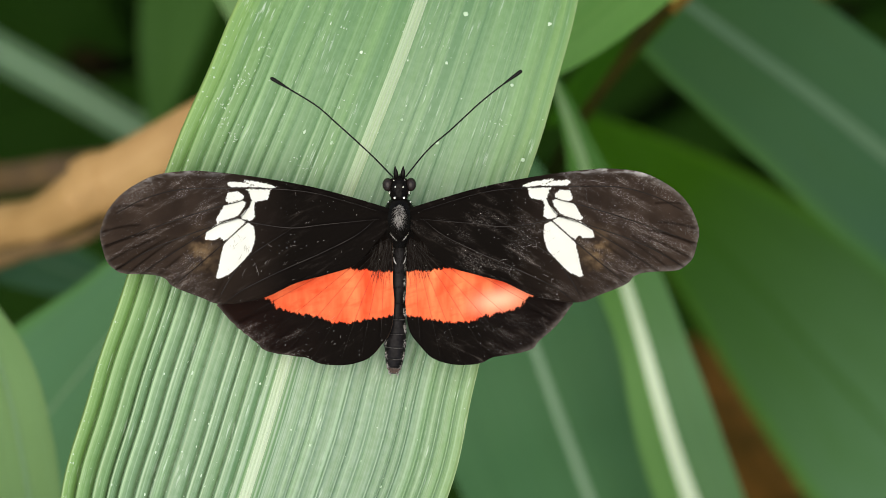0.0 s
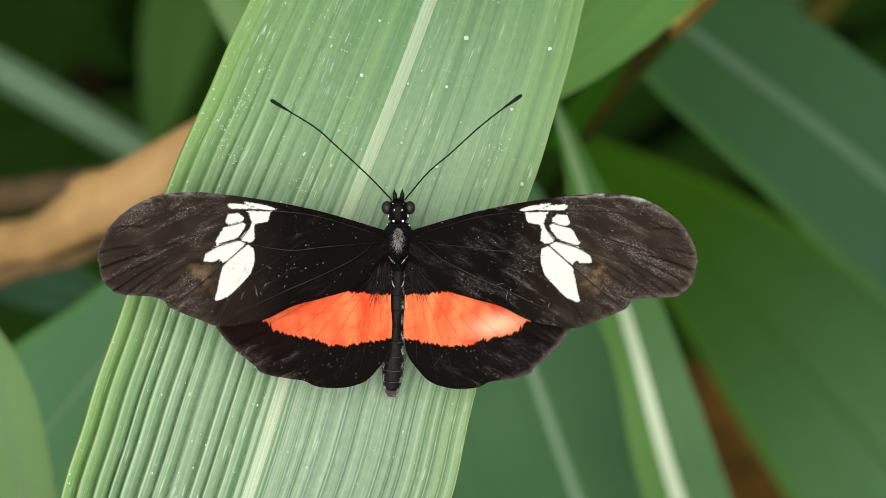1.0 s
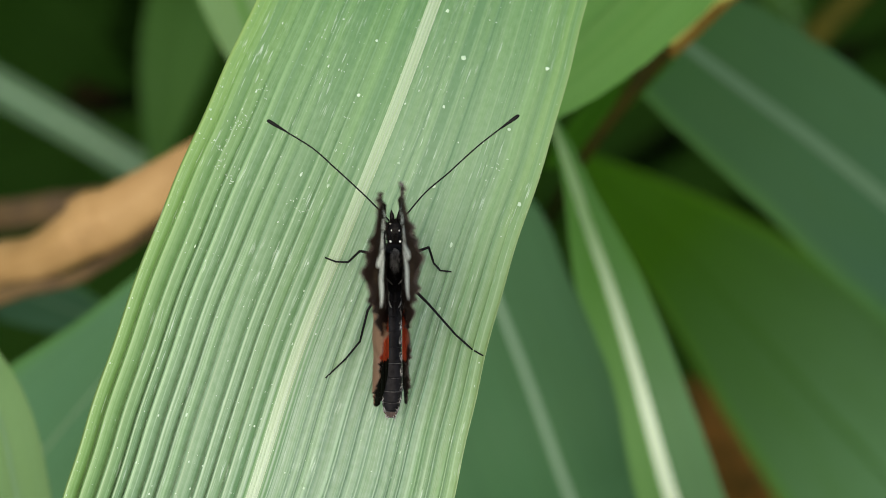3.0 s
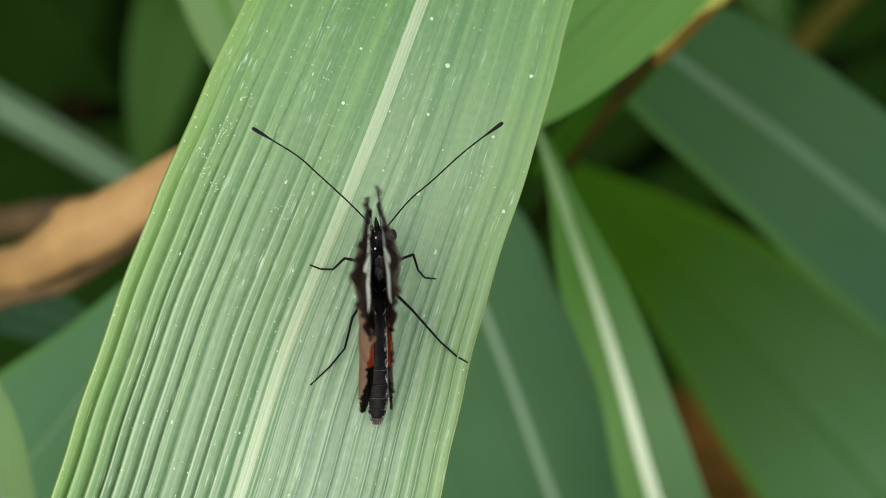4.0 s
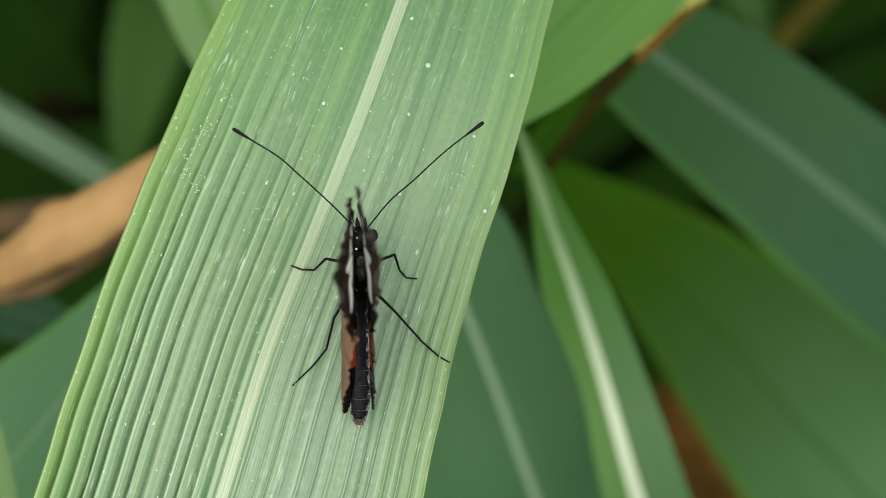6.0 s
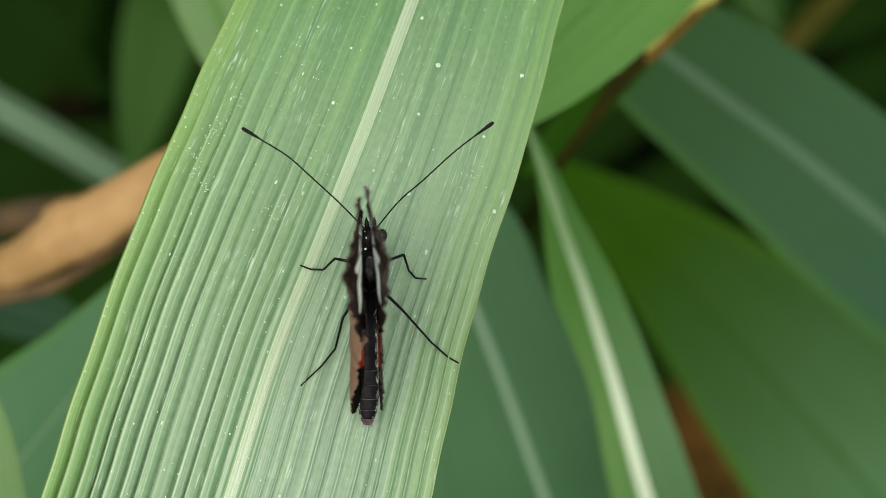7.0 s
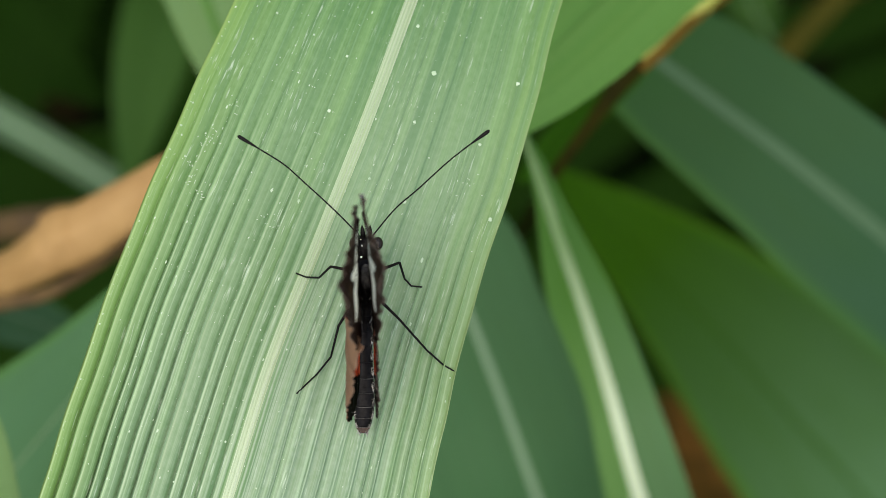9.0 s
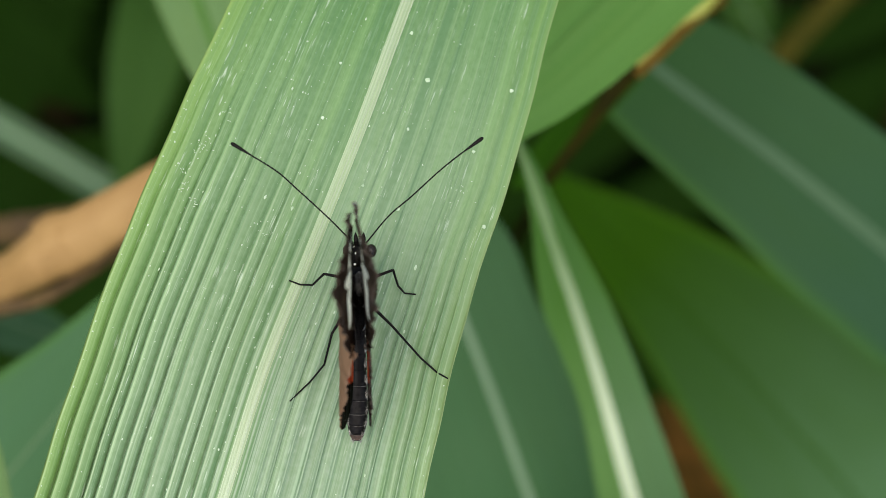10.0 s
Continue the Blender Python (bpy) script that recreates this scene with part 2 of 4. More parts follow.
SOIL = plain_material("soil", (0.007, 0.0055, 0.003), (0.003, 0.003, 0.0015), 60, 0.95, 0.05, 0.004)
LITTER = plain_material("litter", (0.045, 0.032, 0.010), (0.016, 0.013, 0.005), 90, 0.8, 0.05)
DUST = plain_material("dust", (0.42, 0.52, 0.40), (0.24, 0.36, 0.22), 700, 0.8, 0.2)


# ---- mesh helpers ----
def part(name, mesh, material, parent=None, label=""):
    """ONE mesh object under a thing or a part."""
    if isinstance(mesh, bmesh.types.BMesh):
        data = bpy.data.meshes.new(name)
        mesh.to_mesh(data)
        mesh.free()
        mesh = data
    if material is not None:
        mesh.materials.clear()
        mesh.materials.append(material)
    ob = new(name, mesh)
    ob.parent = parent
    if label:
        ob["label"] = label
    return ob


def build(name, verts, faces, uvs=None, smooth=True):
    """A mesh from computed vertices and faces, with a uv for each vertex."""
    mesh = bpy.data.meshes.new(name)
    mesh.from_pydata([tuple(v) for v in verts], [], [tuple(int(i) for i in f) for f in faces])
    if smooth:
        mesh.polygons.foreach_set("use_smooth", [True] * len(mesh.polygons))
    if uvs is not None:
        loops = np.empty(len(mesh.loops), int)
        mesh.loops.foreach_get("vertex_index", loops)
        mesh.uv_layers.new(name="uv").data.foreach_set("uv", np.asarray(uvs, float)[loops].ravel())
    mesh.update()
    return mesh


def spline(points, count):
    """Catmull-Rom through the control points, count samples evenly in the index."""
    p = np.asarray(points, float)
    p = np.vstack([2 * p[0] - p[1], p, 2 * p[-1] - p[-2]])
    t = np.linspace(0, len(p) - 3 - 1e-9, count)
    i = t.astype(int)
    f = (t - i)[:, None]
    a, b, c, d = p[i], p[i + 1], p[i + 2], p[i + 3]
    return 0.5 * (2 * b + (c - a) * f + (2 * a - 5 * b + 4 * c - d) * f**2 + (3 * b - a - 3 * c + d) * f**3)


def even(points, count):
    """The same curve with samples evenly along its length."""
    dense = spline(points, 600)
    far = np.r_[0, np.cumsum(np.linalg.norm(np.diff(dense[:, :3], axis=0), axis=1))]
    at = np.linspace(0, far[-1], count)
    return np.stack([np.interp(at, far, dense[:, k]) for k in range(dense.shape[1])], 1)


def tube(name, points, sides=10, count=40, squash=1.0, rough=0.0, seed=0):
    """A tapered, closed tube through rows of x, y, z, radius."""
    rows = even(points, count)
    rng = np.random.default_rng(seed)
    tan = np.gradient(rows[:, :3], axis=0)
    tan /= np.linalg.norm(tan, axis=1)[:, None]
    side = np.cross(tan, (0, 0, 1.0))
    side[np.linalg.norm(side, axis=1) < 1e-4] = (1, 0, 0)
    side /= np.linalg.norm(side, axis=1)[:, None]
    up = np.cross(side, tan)
    a = np.linspace(0, 2 * np.pi, sides, endpoint=False)
    r = rows[:, 3:4] * (1 + rough * rng.uniform(-1, 1, (1, sides)) + 0.5 * rough * rng.uniform(-1, 1, (count, sides)))
    v = rows[:, None, :3] + (r * np.cos(a))[..., None] * side[:, None] + (r * np.sin(a) * squash)[..., None] * up[:, None]
    verts = np.vstack([v.reshape(-1, 3), rows[0, :3], rows[-1, :3]])
    faces = []
    for i in range(count - 1):
        for j in range(sides):
            k = (j + 1) % sides
            faces.append((i * sides + j, i * sides + k, (i + 1) * sides + k, (i + 1) * sides + j))
    n = count * sides
    for j in range(sides):
        k = (j + 1) % sides
        faces.append((n, k, j))
        faces.append((n + 1, (count - 1) * sides + j, (count - 1) * sides + k))
    uv = np.vstack([np.stack(np.broadcast_arrays(a[None] / 6.283, np.linspace(0, 1, count)[:, None]), -1).reshape(-1, 2), [[0, 0], [0, 1]]])
    return build(name, verts, faces, uv)


def slab(name, top, down, uv):
    """A closed sheet from a grid of points and the offset to its underside."""
    n, m = top.shape[:2]
    verts = np.vstack([top.reshape(-1, 3), (top + down).reshape(-1, 3)])
    i, j = np.meshgrid(np.arange(n - 1), np.arange(m - 1), indexing="ij")
    a = (i * m + j).ravel()
    quads = np.stack([a, a + 1, a + m + 1, a + m], 1)
    under = quads[:, ::-1] + n * m
    ring = np.r_[np.arange(m), np.arange(1, n) * m + m - 1, (n - 1) * m + np.arange(m - 2, -1, -1), np.arange(n - 2, 0, -1) * m]
    nxt = np.roll(ring, -1)
    rim = np.stack([ring, ring + n * m, nxt + n * m, nxt], 1)
    return build(name, verts, np.vstack([quads, under, rim]), np.vstack([uv.reshape(-1, 2)] * 2)), len(quads)


class Blade:
    """A long leaf: rows of x, y, z, left and right half width in millimetres, from base to tip."""

    def __init__(self, rows, fold=0.1, arch=0.0, pleats=(0, 0), height=0.0, wave=0.0, thick=0.35, seed=0, uneven=0.0):
        self.rows = np.asarray(rows, float)
        self.fold, self.arch, self.pleats, self.height, self.wave, self.thick, self.seed, self.uneven = fold, arch, pleats, height, wave, thick, seed, uneven

    def frame_rows(self, count):
        r = even(self.rows, count)
        tan = np.gradient(r[:, :3], axis=0)
        tan /= np.linalg.norm(tan, axis=1)[:, None]
        side = np.cross(tan, (0, 0, 1.0))
        side /= np.linalg.norm(side, axis=1)[:, None]
        return r, side, np.cross(side, tan)

    def points(self, u, count):
        """u: places across, -1 to 1. A grid of points (along, across)."""
        r, side, up = self.frame_rows(count)
        s = np.linspace(0, 1, count)[:, None]
        width = np.where(u[None] < 0, r[:, 3:4], r[:, 4:5])
        au = np.abs(u)[None]
        lift = self.fold * au * width + self.arch * width * (1 - au**2)
        n = np.where(u[None] < 0, self.pleats[0], self.pleats[1])
        p = 1 - np.mod(n * au, 1.0)
        fold = np.where(u[None] < 0, (1 - np.exp(-p / 0.07)) * (1 - 0.35 * p - 0.65 * p**7), 0.10 * np.cos(2 * np.pi * n * au) + 0.26 * np.abs(np.cos(np.pi * n * au)) ** 20)
        lift = lift + self.height * fold * np.clip(width / 20, 0, 1) * np.clip(1.3 - 7.4 * (s - 0.45), 0.07, 1.5) * np.clip(au * 8, 0, 1) * (0.5 + 0.6 * au)
        k = self.seed * 1.7
        lift = lift + self.wave * au * (np.sin(9 * s + k + 2 * np.sign(u[None])) + 0.6 * np.sin(23 * s + 2 * k)) * np.clip(width / 10, 0, 1)
        warped = u + np.sign(u) * self.uneven * np.sin(np.pi * np.abs(u)) * (np.sin(11 * np.abs(u) + k) + 0.7 * np.sin(27 * np.abs(u) + 2 * k + np.sign(u)))
        edge = 1 + 0.004 * np.sin(60 * s + k) + 0.003 * np.sin(143 * s + 2 * k)
        return (r[:, None, :3] + (warped[None] * width * edge)[..., None] * side[:, None] + lift[..., None] * up[:, None]) * MM, up

    def mesh(self, name, across=41, along=90):
        u = np.linspace(-1, 1, across)
        top, up = self.points(u, along)
        length = np.linalg.norm(np.diff(top[:, across // 2], axis=0), axis=1).sum()
        uv = np.stack(np.broadcast_arrays((u[None] + 1) / 2, np.linspace(0, length * 10, along)[:, None]), -1)
        return slab(name, top, -up[:, None] * self.thick * MM * np.ones((1, across, 1)), uv)[0]

    def rib(self, name, wide, tip, along=90, proud=0.25):
        """The midrib: a low rounded ridge, wide at the base and thin at the tip."""
        r, side, up = self.frame_rows(along)
        a = np.linspace(-1, 1, 7)
        s = np.linspace(0, 1, along)[:, None]
        half = np.minimum(wide + (tip - wide) * s, r[:, 3:4] * 0.6)
        base = (self.arch * np.minimum(r[:, 3:4], r[:, 4:5]))[:, :, None] * up[:, None]
        across = (a[None] * half)[..., None] * side[:, None]
        lift = (self.fold * np.abs(a[None]) * half + proud * (1 - a[None] ** 2) * np.clip(half, 0.2, 1) + 0.02)[..., None] * up[:, None]
        top = (r[:, None, :3] + base + across + lift) * MM
        uv = np.stack(np.broadcast_arrays((a[None] + 1) / 2, 8 * s), -1)
        return slab(name, top, -up[:, None] * (self.thick + 0.2) * MM * np.ones((1, 7, 1)), uv)[0]


def stalk_points(start, heading, radius):
    """From a leaf's base on down to the ground, in metres."""
    x, y, z = start
    h = np.asarray(heading, float)
    h = h / (np.linalg.norm(h) + 1e-9)
    p = [np.array(start), np.array([x, y, z]) + h * 0.012, np.array([x, y, (z + GROUND) / 2]) + h * np.array([1, 1, 0]) * 0.025,
         np.array([x, y, GROUND - 0.005]) + h * np.array([1, 1, 0]) * 0.03]
    return [(*q, radius * f) for q, f in zip(p, (0.8, 1.0, 1.15, 1.3))]


def leaf(name, label, blade, material, rib_material, wide=1.0, tip=0.3, across=41, along=90, proud=0.25):
    thing = tagged(new(name), label, "leaf", "leaves round the butterfly")
    part("blade", blade.mesh("blade", across, along), material, thing)
    part("midrib", blade.rib("midrib", wide, tip, along, proud), rib_material, thing, "paler raised midrib")
    base, nextp = blade.rows[0, :3] * MM, blade.rows[1, :3] * MM
    part("stalk", tube("stalk", stalk_points(base, base - nextp, 0.0028), 10, 30), STALK_GREEN, thing, "green stalk rising from the soil")
    return thing


# ---- ground ----
def make_ground():
    rng = np.random.default_rng(4)
    n = 90
    a = np.linspace(-1, 1, n)
    g = np.sign(a) * (np.abs(a) ** 4) * 400 + a * 0.6
    x, y = np.meshgrid(g, g, indexing="ij")
    z = GROUND + 0.008 * np.sin(x * 31 + 1) * np.cos(y * 27) * (np.abs(x) < 2) + rng.uniform(-0.004, 0.004, x.shape)
    top = np.stack([x, y, z], -1)
    uv = np.stack([x, y], -1)
    ob = part("ground", slab("ground", top, np.array([0, 0, -0.2]) * np.ones((n, n, 1)), uv)[0], SOIL)
    tagged(ob, "dark moist soil under the plants", "ground", kind="structure")


def make_litter():
    """Dry fallen leaves on the soil."""
    rng = np.random.default_rng(9)
    verts, faces = [], []
    for _ in range(150):
        cx, cy = rng.uniform(-0.3, 0.3, 2)
        a, ln, wd = rng.uniform(0, 6.28), rng.uniform(0.02, 0.06), rng.uniform(0.006, 0.016)
        d, s = np.array([math.cos(a), math.sin(a)]), np.array([-math.sin(a), math.cos(a)])
        k = len(verts)
        curl = rng.uniform(0.1, 0.5)
        for i in range(6):
            t = i / 5
            w = wd * math.sin(math.pi * (0.06 + 0.88 * t))
            for e in (-1, 0, 1):
                p = np.array([cx, cy]) + d * (t - 0.5) * ln + s * w * e
                verts.append((*p, GROUND + 0.012 + 0.006 * math.sin(3 * t + a) + curl * abs(e) * w))
        for i in range(5):
            for j in range(2):
                q = k + i * 3 + j
                faces.append((q, q + 1, q + 4, q + 3))
    ob = part("leaf_litter", build("leaf_litter", verts, faces), LITTER)
    tagged(ob, "brown dry leaf litter lying on the soil", "leaf litter", kind="stuff")


def make_undergrowth():
    """Dim blades that fill the depth below the leaves in focus."""
    rng = np.random.default_rng(21)
    verts, faces, uvs = [], [], []
    count = 0
    while count < 520:
        far, turn = 0.48 * rng.uniform() ** 0.5, rng.uniform(0, 6.2832)
        cx, cy = far * math.cos(turn) * rng.uniform(0.8, 1.2), far * math.sin(turn) * rng.uniform(0.8, 1.2)
        a, ln, wd = rng.uniform(0, 6.28), rng.uniform(0.09, 0.2), rng.uniform(0.006, 0.016)
        z0 = rng.uniform(GROUND + 0.02, GROUND + 0.13)
        count += 1
        d, s = np.array([math.cos(a), math.sin(a)]), np.array([-math.sin(a), math.cos(a)])
        k, tilt = len(verts), rng.uniform(-0.3, 0.6)
        for i in range(9):
            t = i / 8
            w = wd * (math.sin(math.pi * (0.05 + 0.93 * t)) ** 0.7)
            for e in (-1, -0.5, 0, 0.5, 1):
                p = np.array([cx, cy]) + d * (t - 0.5) * ln + s * w * e
                z = z0 + tilt * ln * (t - 0.7 * t * t) + abs(e) * w * 0.3 - (0.1 * (t - 0.3)) ** 2
                verts.append((*p, max(z, GROUND + 0.004)))
                uvs.append(((e + 1) / 2, t * ln * 10))
        for i in range(8):
            for j in range(4):
                q = k + i * 5 + j
                faces.append((q, q + 1, q + 6, q + 5))
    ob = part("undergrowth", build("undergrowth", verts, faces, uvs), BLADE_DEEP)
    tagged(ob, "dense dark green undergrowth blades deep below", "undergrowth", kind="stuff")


# ---- the leaves ----
MAIN = Blade([(-53.4, -105.1, -120, 5.6, 5.6), (-38.0, -67.0, -26, 17.0, 15.0), (-31.6, -48.0, -5, 21.4, 21.6),
              (-26.0, -31.1, 0, 22.4, 24.3), (-20.6, -14.0, 0.2, 21.9, 23.0), (-14.7, 0.8, 0, 22.1, 21.0), (-8.7, 16.0, -2.4, 21.5, 19.8), (-3.1, 31.6, -8, 20.0, 18.6), (4.9, 54.0, -20, 16.8, 16.5),
              (14.0, 78.2, -36, 12.0, 12.0), (24.3, 108.5, -80, 1.6, 1.6)],
             fold=0.0, arch=0.0, pleats=(12, 14), height=1.05, wave=0.15, thick=0.4, seed=1, uneven=0.014)


def make_leaves():
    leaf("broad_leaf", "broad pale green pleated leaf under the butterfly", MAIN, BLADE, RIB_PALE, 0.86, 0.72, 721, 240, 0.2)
    leaf("leaf", "smooth bright green leaf behind the broad leaf", Blade(
        [(56.2, 68.1, -114.3, 3.6, 3.6), (42.7, 54.1, -89.7, 9.3, 9.3), (28.5, 40.6, -79.2, 10.3, 11.6), (16.5, 28.7, -72.2, 9.0, 10.2),
         (5.4, 17.9, -68.7, 4.9, 4.9), (0.4, 12.3, -68.7, 0.7, 0.7)], 0.06, wave=0.2, seed=2), BLADE_LIGHT, BLADE_LIGHT, 0.3, 0.1)
    leaf("leaf", "dark bluish green broad leaf with a faint midrib", Blade(
        [(132.2, -37.4, -237.0, 2.1, 2.1), (110.6, -23.8, -190.0, 10.0, 10.0), (90.9, -10.0, -162.0, 15.3, 13.4), (73.7, 2.9, -150.0, 15.8, 14.3), (57.8, 15.4, -146.0, 14.2, 13.4),
         (47.6, 23.0, -146.0, 12.9, 13.0), (39.2, 29.3, -146.0, 11.6, 11.6), (31.0, 35.8, -149.0, 8.9, 8.9), (22.8, 42.2, -155.0, 0.9, 0.9)],
        0.12, wave=0.5, seed=3), BLADE_BLUE, RIB_BLUE, 2.0, 0.8)
    leaf("leaf", "grass green broad leaf deep in the shade", Blade(
        [(132.3, -113.8, -307.6, 3.5, 3.5), (107.7, -81.5, -254.9, 13.3, 16.6), (86.7, -54.0, -228.5, 20.2, 23.4), (66.3, -31.7, -216.2, 16.6, 22.4),
         (48.2, -12.3, -211.0, 10.9, 16.0), (33.7, 2.2, -211.0, 6.1, 8.8), (21.5, 14.3, -216.2, 1.1, 1.1)], 0.15, wave=0.5, seed=4), BLADE_GRASS, BLADE_GRASS, 0.6, 0.2)
    leaf("leaf", "folded strap leaf with a broad whitish midrib", Blade(
        [(56.0, -100.9, -237.0, 3.2, 3.2), (41.8, -64.1, -153.0, 5.2, 7.5), (32.8, -40.6, -123.0, 5.4, 7.9), (27.3, -22.9, -111.0, 4.0, 6.5), (24.5, -14.1, -107.0, 4.4, 5.7),
         (21.8, -6.2, -104.0, 5.0, 4.8), (19.4, 0.3, -102.0, 3.6, 3.6), (17.3, 6.3, -100.0, 2.1, 2.4), (15.2, 12.3, -100.0, 1.0, 1.7), (13.0, 18.3, -100.0, 0.4, 0.5)],
        0.25, wave=0.2, seed=5), BLADE_STRAP, RIB_WHITE, 1.9, 0.7)
    leaf("leaf", "dull green pleated leaf with a thin pale midrib", Blade(
        [(43.7, -105.8, -254.9, 6.7, 4.5), (26.7, -66.5, -167.0, 17.5, 11.6), (17.1, -41.7, -142.4, 19.4, 13.0), (10.9, -24.6, -135.4, 19.2, 12.8),
         (5.6, -10.9, -131.9, 18.5, 12.0), (0.5, 1.9, -131.9, 14.1, 11.0), (-4.0, 16.8, -131.9, 1.3, 0.9)], 0.08, pleats=(9, 9), height=1.7, wave=0.3, seed=6), BLADE_DULL, RIB_DULL, 1.1, 0.6, 161)
    # added blade whose dark green stands for the bright leaf's shadowed underside
    leaf("leaf", "narrow deep green strip standing for the bright leaf's shadowed underside", Blade(
        [(40.4, 40.6, -124.0, 1.3, 1.3), (31.8, 30.3, -122.0, 2.7, 2.0), (27.4, 25.7, -122.0, 3.0, 2.3), (22.5, 20.9, -124.0, 3.2, 2.3), (17.7, 15.5, -126.0, 2.7, 2.0), (13.3, 10.7, -130.0, 0.5, 0.5)],
        0.2, wave=0.2, seed=16), BLADE_VIVID, BLADE_VIVID, 0.4, 0.2)
    leaf("leaf", "dull green leaf crossing under the broad leaf", Blade(
        [(-119.7, -90.4, -237.0, 4.3, 4.3), (-92.2, -63.8, -150.0, 12.2, 14.1), (-77.5, -48.4, -123.0, 14.4, 14.3), (-64.5, -33.2, -111.0, 13.6, 12.3), (-51.5, -17.7, -104.0, 8.2, 12.6),
         (-39.4, -1.7, -104.0, 3.4, 7.8), (-31.6, 7.9, -104.0, 0.9, 0.9)], 0.05, wave=0.3, seed=7), BLADE_MID, RIB_DIM, 0.6, 0.2)
    leaf("leaf", "dark teal green leaf in the shade", Blade(
        [(-123.0, 1.2, -254.9, 2.2, 2.2), (-97.1, -4.0, -193.4, 6.0, 6.0), (-80.0, -8.7, -170.6, 6.0, 5.8), (-66.6, -13.0, -163.5, 4.4, 4.4),
         (-57.1, -16.3, -163.5, 1.0, 1.0)], 0.1, wave=0.2, seed=8), BLADE_BLUE, RIB_BLUE, 0.5, 0.2)
    leaf("leaf", "light green narrow leaf close beside the broad leaf", Blade(
        [(-72.1, -108.2, -202.0, 2.1, 2.1), (-63.5, -68.4, -97.0, 4.1, 4.1), (-62.4, -48.6, -69.0, 4.7, 4.5), (-63.6, -35.1, -62.0, 4.8, 4.8), (-66.3, -23.9, -62.0, 4.3, 4.3),
         (-72.3, -12.8, -69.0, 1.8, 1.8), (-77.4, -6.5, -76.0, 0.3, 0.3)], 0.1, wave=0.15, seed=9), BLADE_PALE, RIB_DIM, 0.7, 0.2)
    leaf("leaf", "greyish strap leaf low in the undergrowth", Blade(
        [(-156.0, 64.5, -378.0, 1.6, 1.6), (-117.7, 43.0, -299.0, 2.8, 2.8), (-94.8, 30.1, -276.0, 3.3, 3.3), (-75.5, 19.4, -265.0, 3.1, 3.1), (-59.6, 9.8, -265.0, 2.8, 2.8),
         (-43.5, -0.2, -272.0, 0.5, 0.5)], 0.15, wave=0.2, seed=10), BLADE_GREY, RIB_DULL, 0.8, 0.5)
    leaf("leaf", "deep green leaf hanging in the shade", Blade(
        [(-47.2, 111.6, -377.9, 2.6, 2.6), (-47.9, 76.5, -290.0, 6.9, 6.9), (-52.0, 50.6, -251.4, 8.2, 7.7), (-55.8, 31.5, -240.8, 6.8, 6.0),
         (-58.3, 15.3, -240.8, 2.2, 2.2), (-58.7, 9.9, -240.8, 0.4, 0.4)], 0.15, wave=0.3, seed=11), BLADE_SHADE, BLADE_SHADE, 0.4, 0.2)
    leaf("leaf", "mid green leaf tucked behind the broad leaf", Blade(
        [(-58.9, 95.0, -254.9, 2.2, 2.2), (-47.7, 66.6, -167.0, 7.2, 7.2), (-40.0, 48.3, -131.9, 7.4, 6.5), (-34.4, 34.1, -121.4, 6.3, 5.6),
         (-29.6, 22.3, -117.8, 3.6, 3.6), (-27.0, 15.3, -117.8, 0.7, 0.7)], 0.1, wave=0.2, seed=12), BLADE_PALE, BLADE_LIGHT, 1.6, 0.6)
    leaf("leaf", "small green leaf far down among brown stems", Blade(
        [(60.4, 90.8, -377.9, 2.0, 2.0), (60.0, 67.6, -307.6, 5.9, 5.9), (63.5, 51.9, -286.5, 6.4, 5.7), (69.0, 41.7, -290.0, 0.9, 0.9)],
        0.1, wave=0.2, seed=13), BLADE_SHADE, RIB_DIM, 0.4, 0.2)
    leaf("leaf", "dim green leaf low in the shade", Blade(
        [(-137.2, 72.5, -406.4, 2.2, 2.2), (-109.8, 57.1, -346.0, 7.7, 7.7), (-94.4, 47.2, -324.1, 8.8, 8.8), (-81.3, 38.4, -318.6, 6.0, 6.0), (-70.3, 30.2, -324.1, 0.9, 0.9)],
        0.15, wave=0.3, seed=15), BLADE_DEEP, BLADE_DEEP, 0.4, 0.2)
    leaf("dry_leaf", "withered reddish brown leaf deep among the green ones", Blade(
        [(76.1, -78.7, -297.0, 1.2, 1.2), (63.8, -62.4, -264.0, 5.6, 6.1), (55.8, -50.0, -255.0, 6.1, 6.6), (50.8, -41.2, -255.0, 5.0, 5.5), (47.1, -33.6, -257.0, 3.1, 3.3), (44.5, -28.2, -260.0, 0.7, 0.7)],
        0.3, wave=0.6, seed=14), DRY, DRY, 0.4, 0.2)


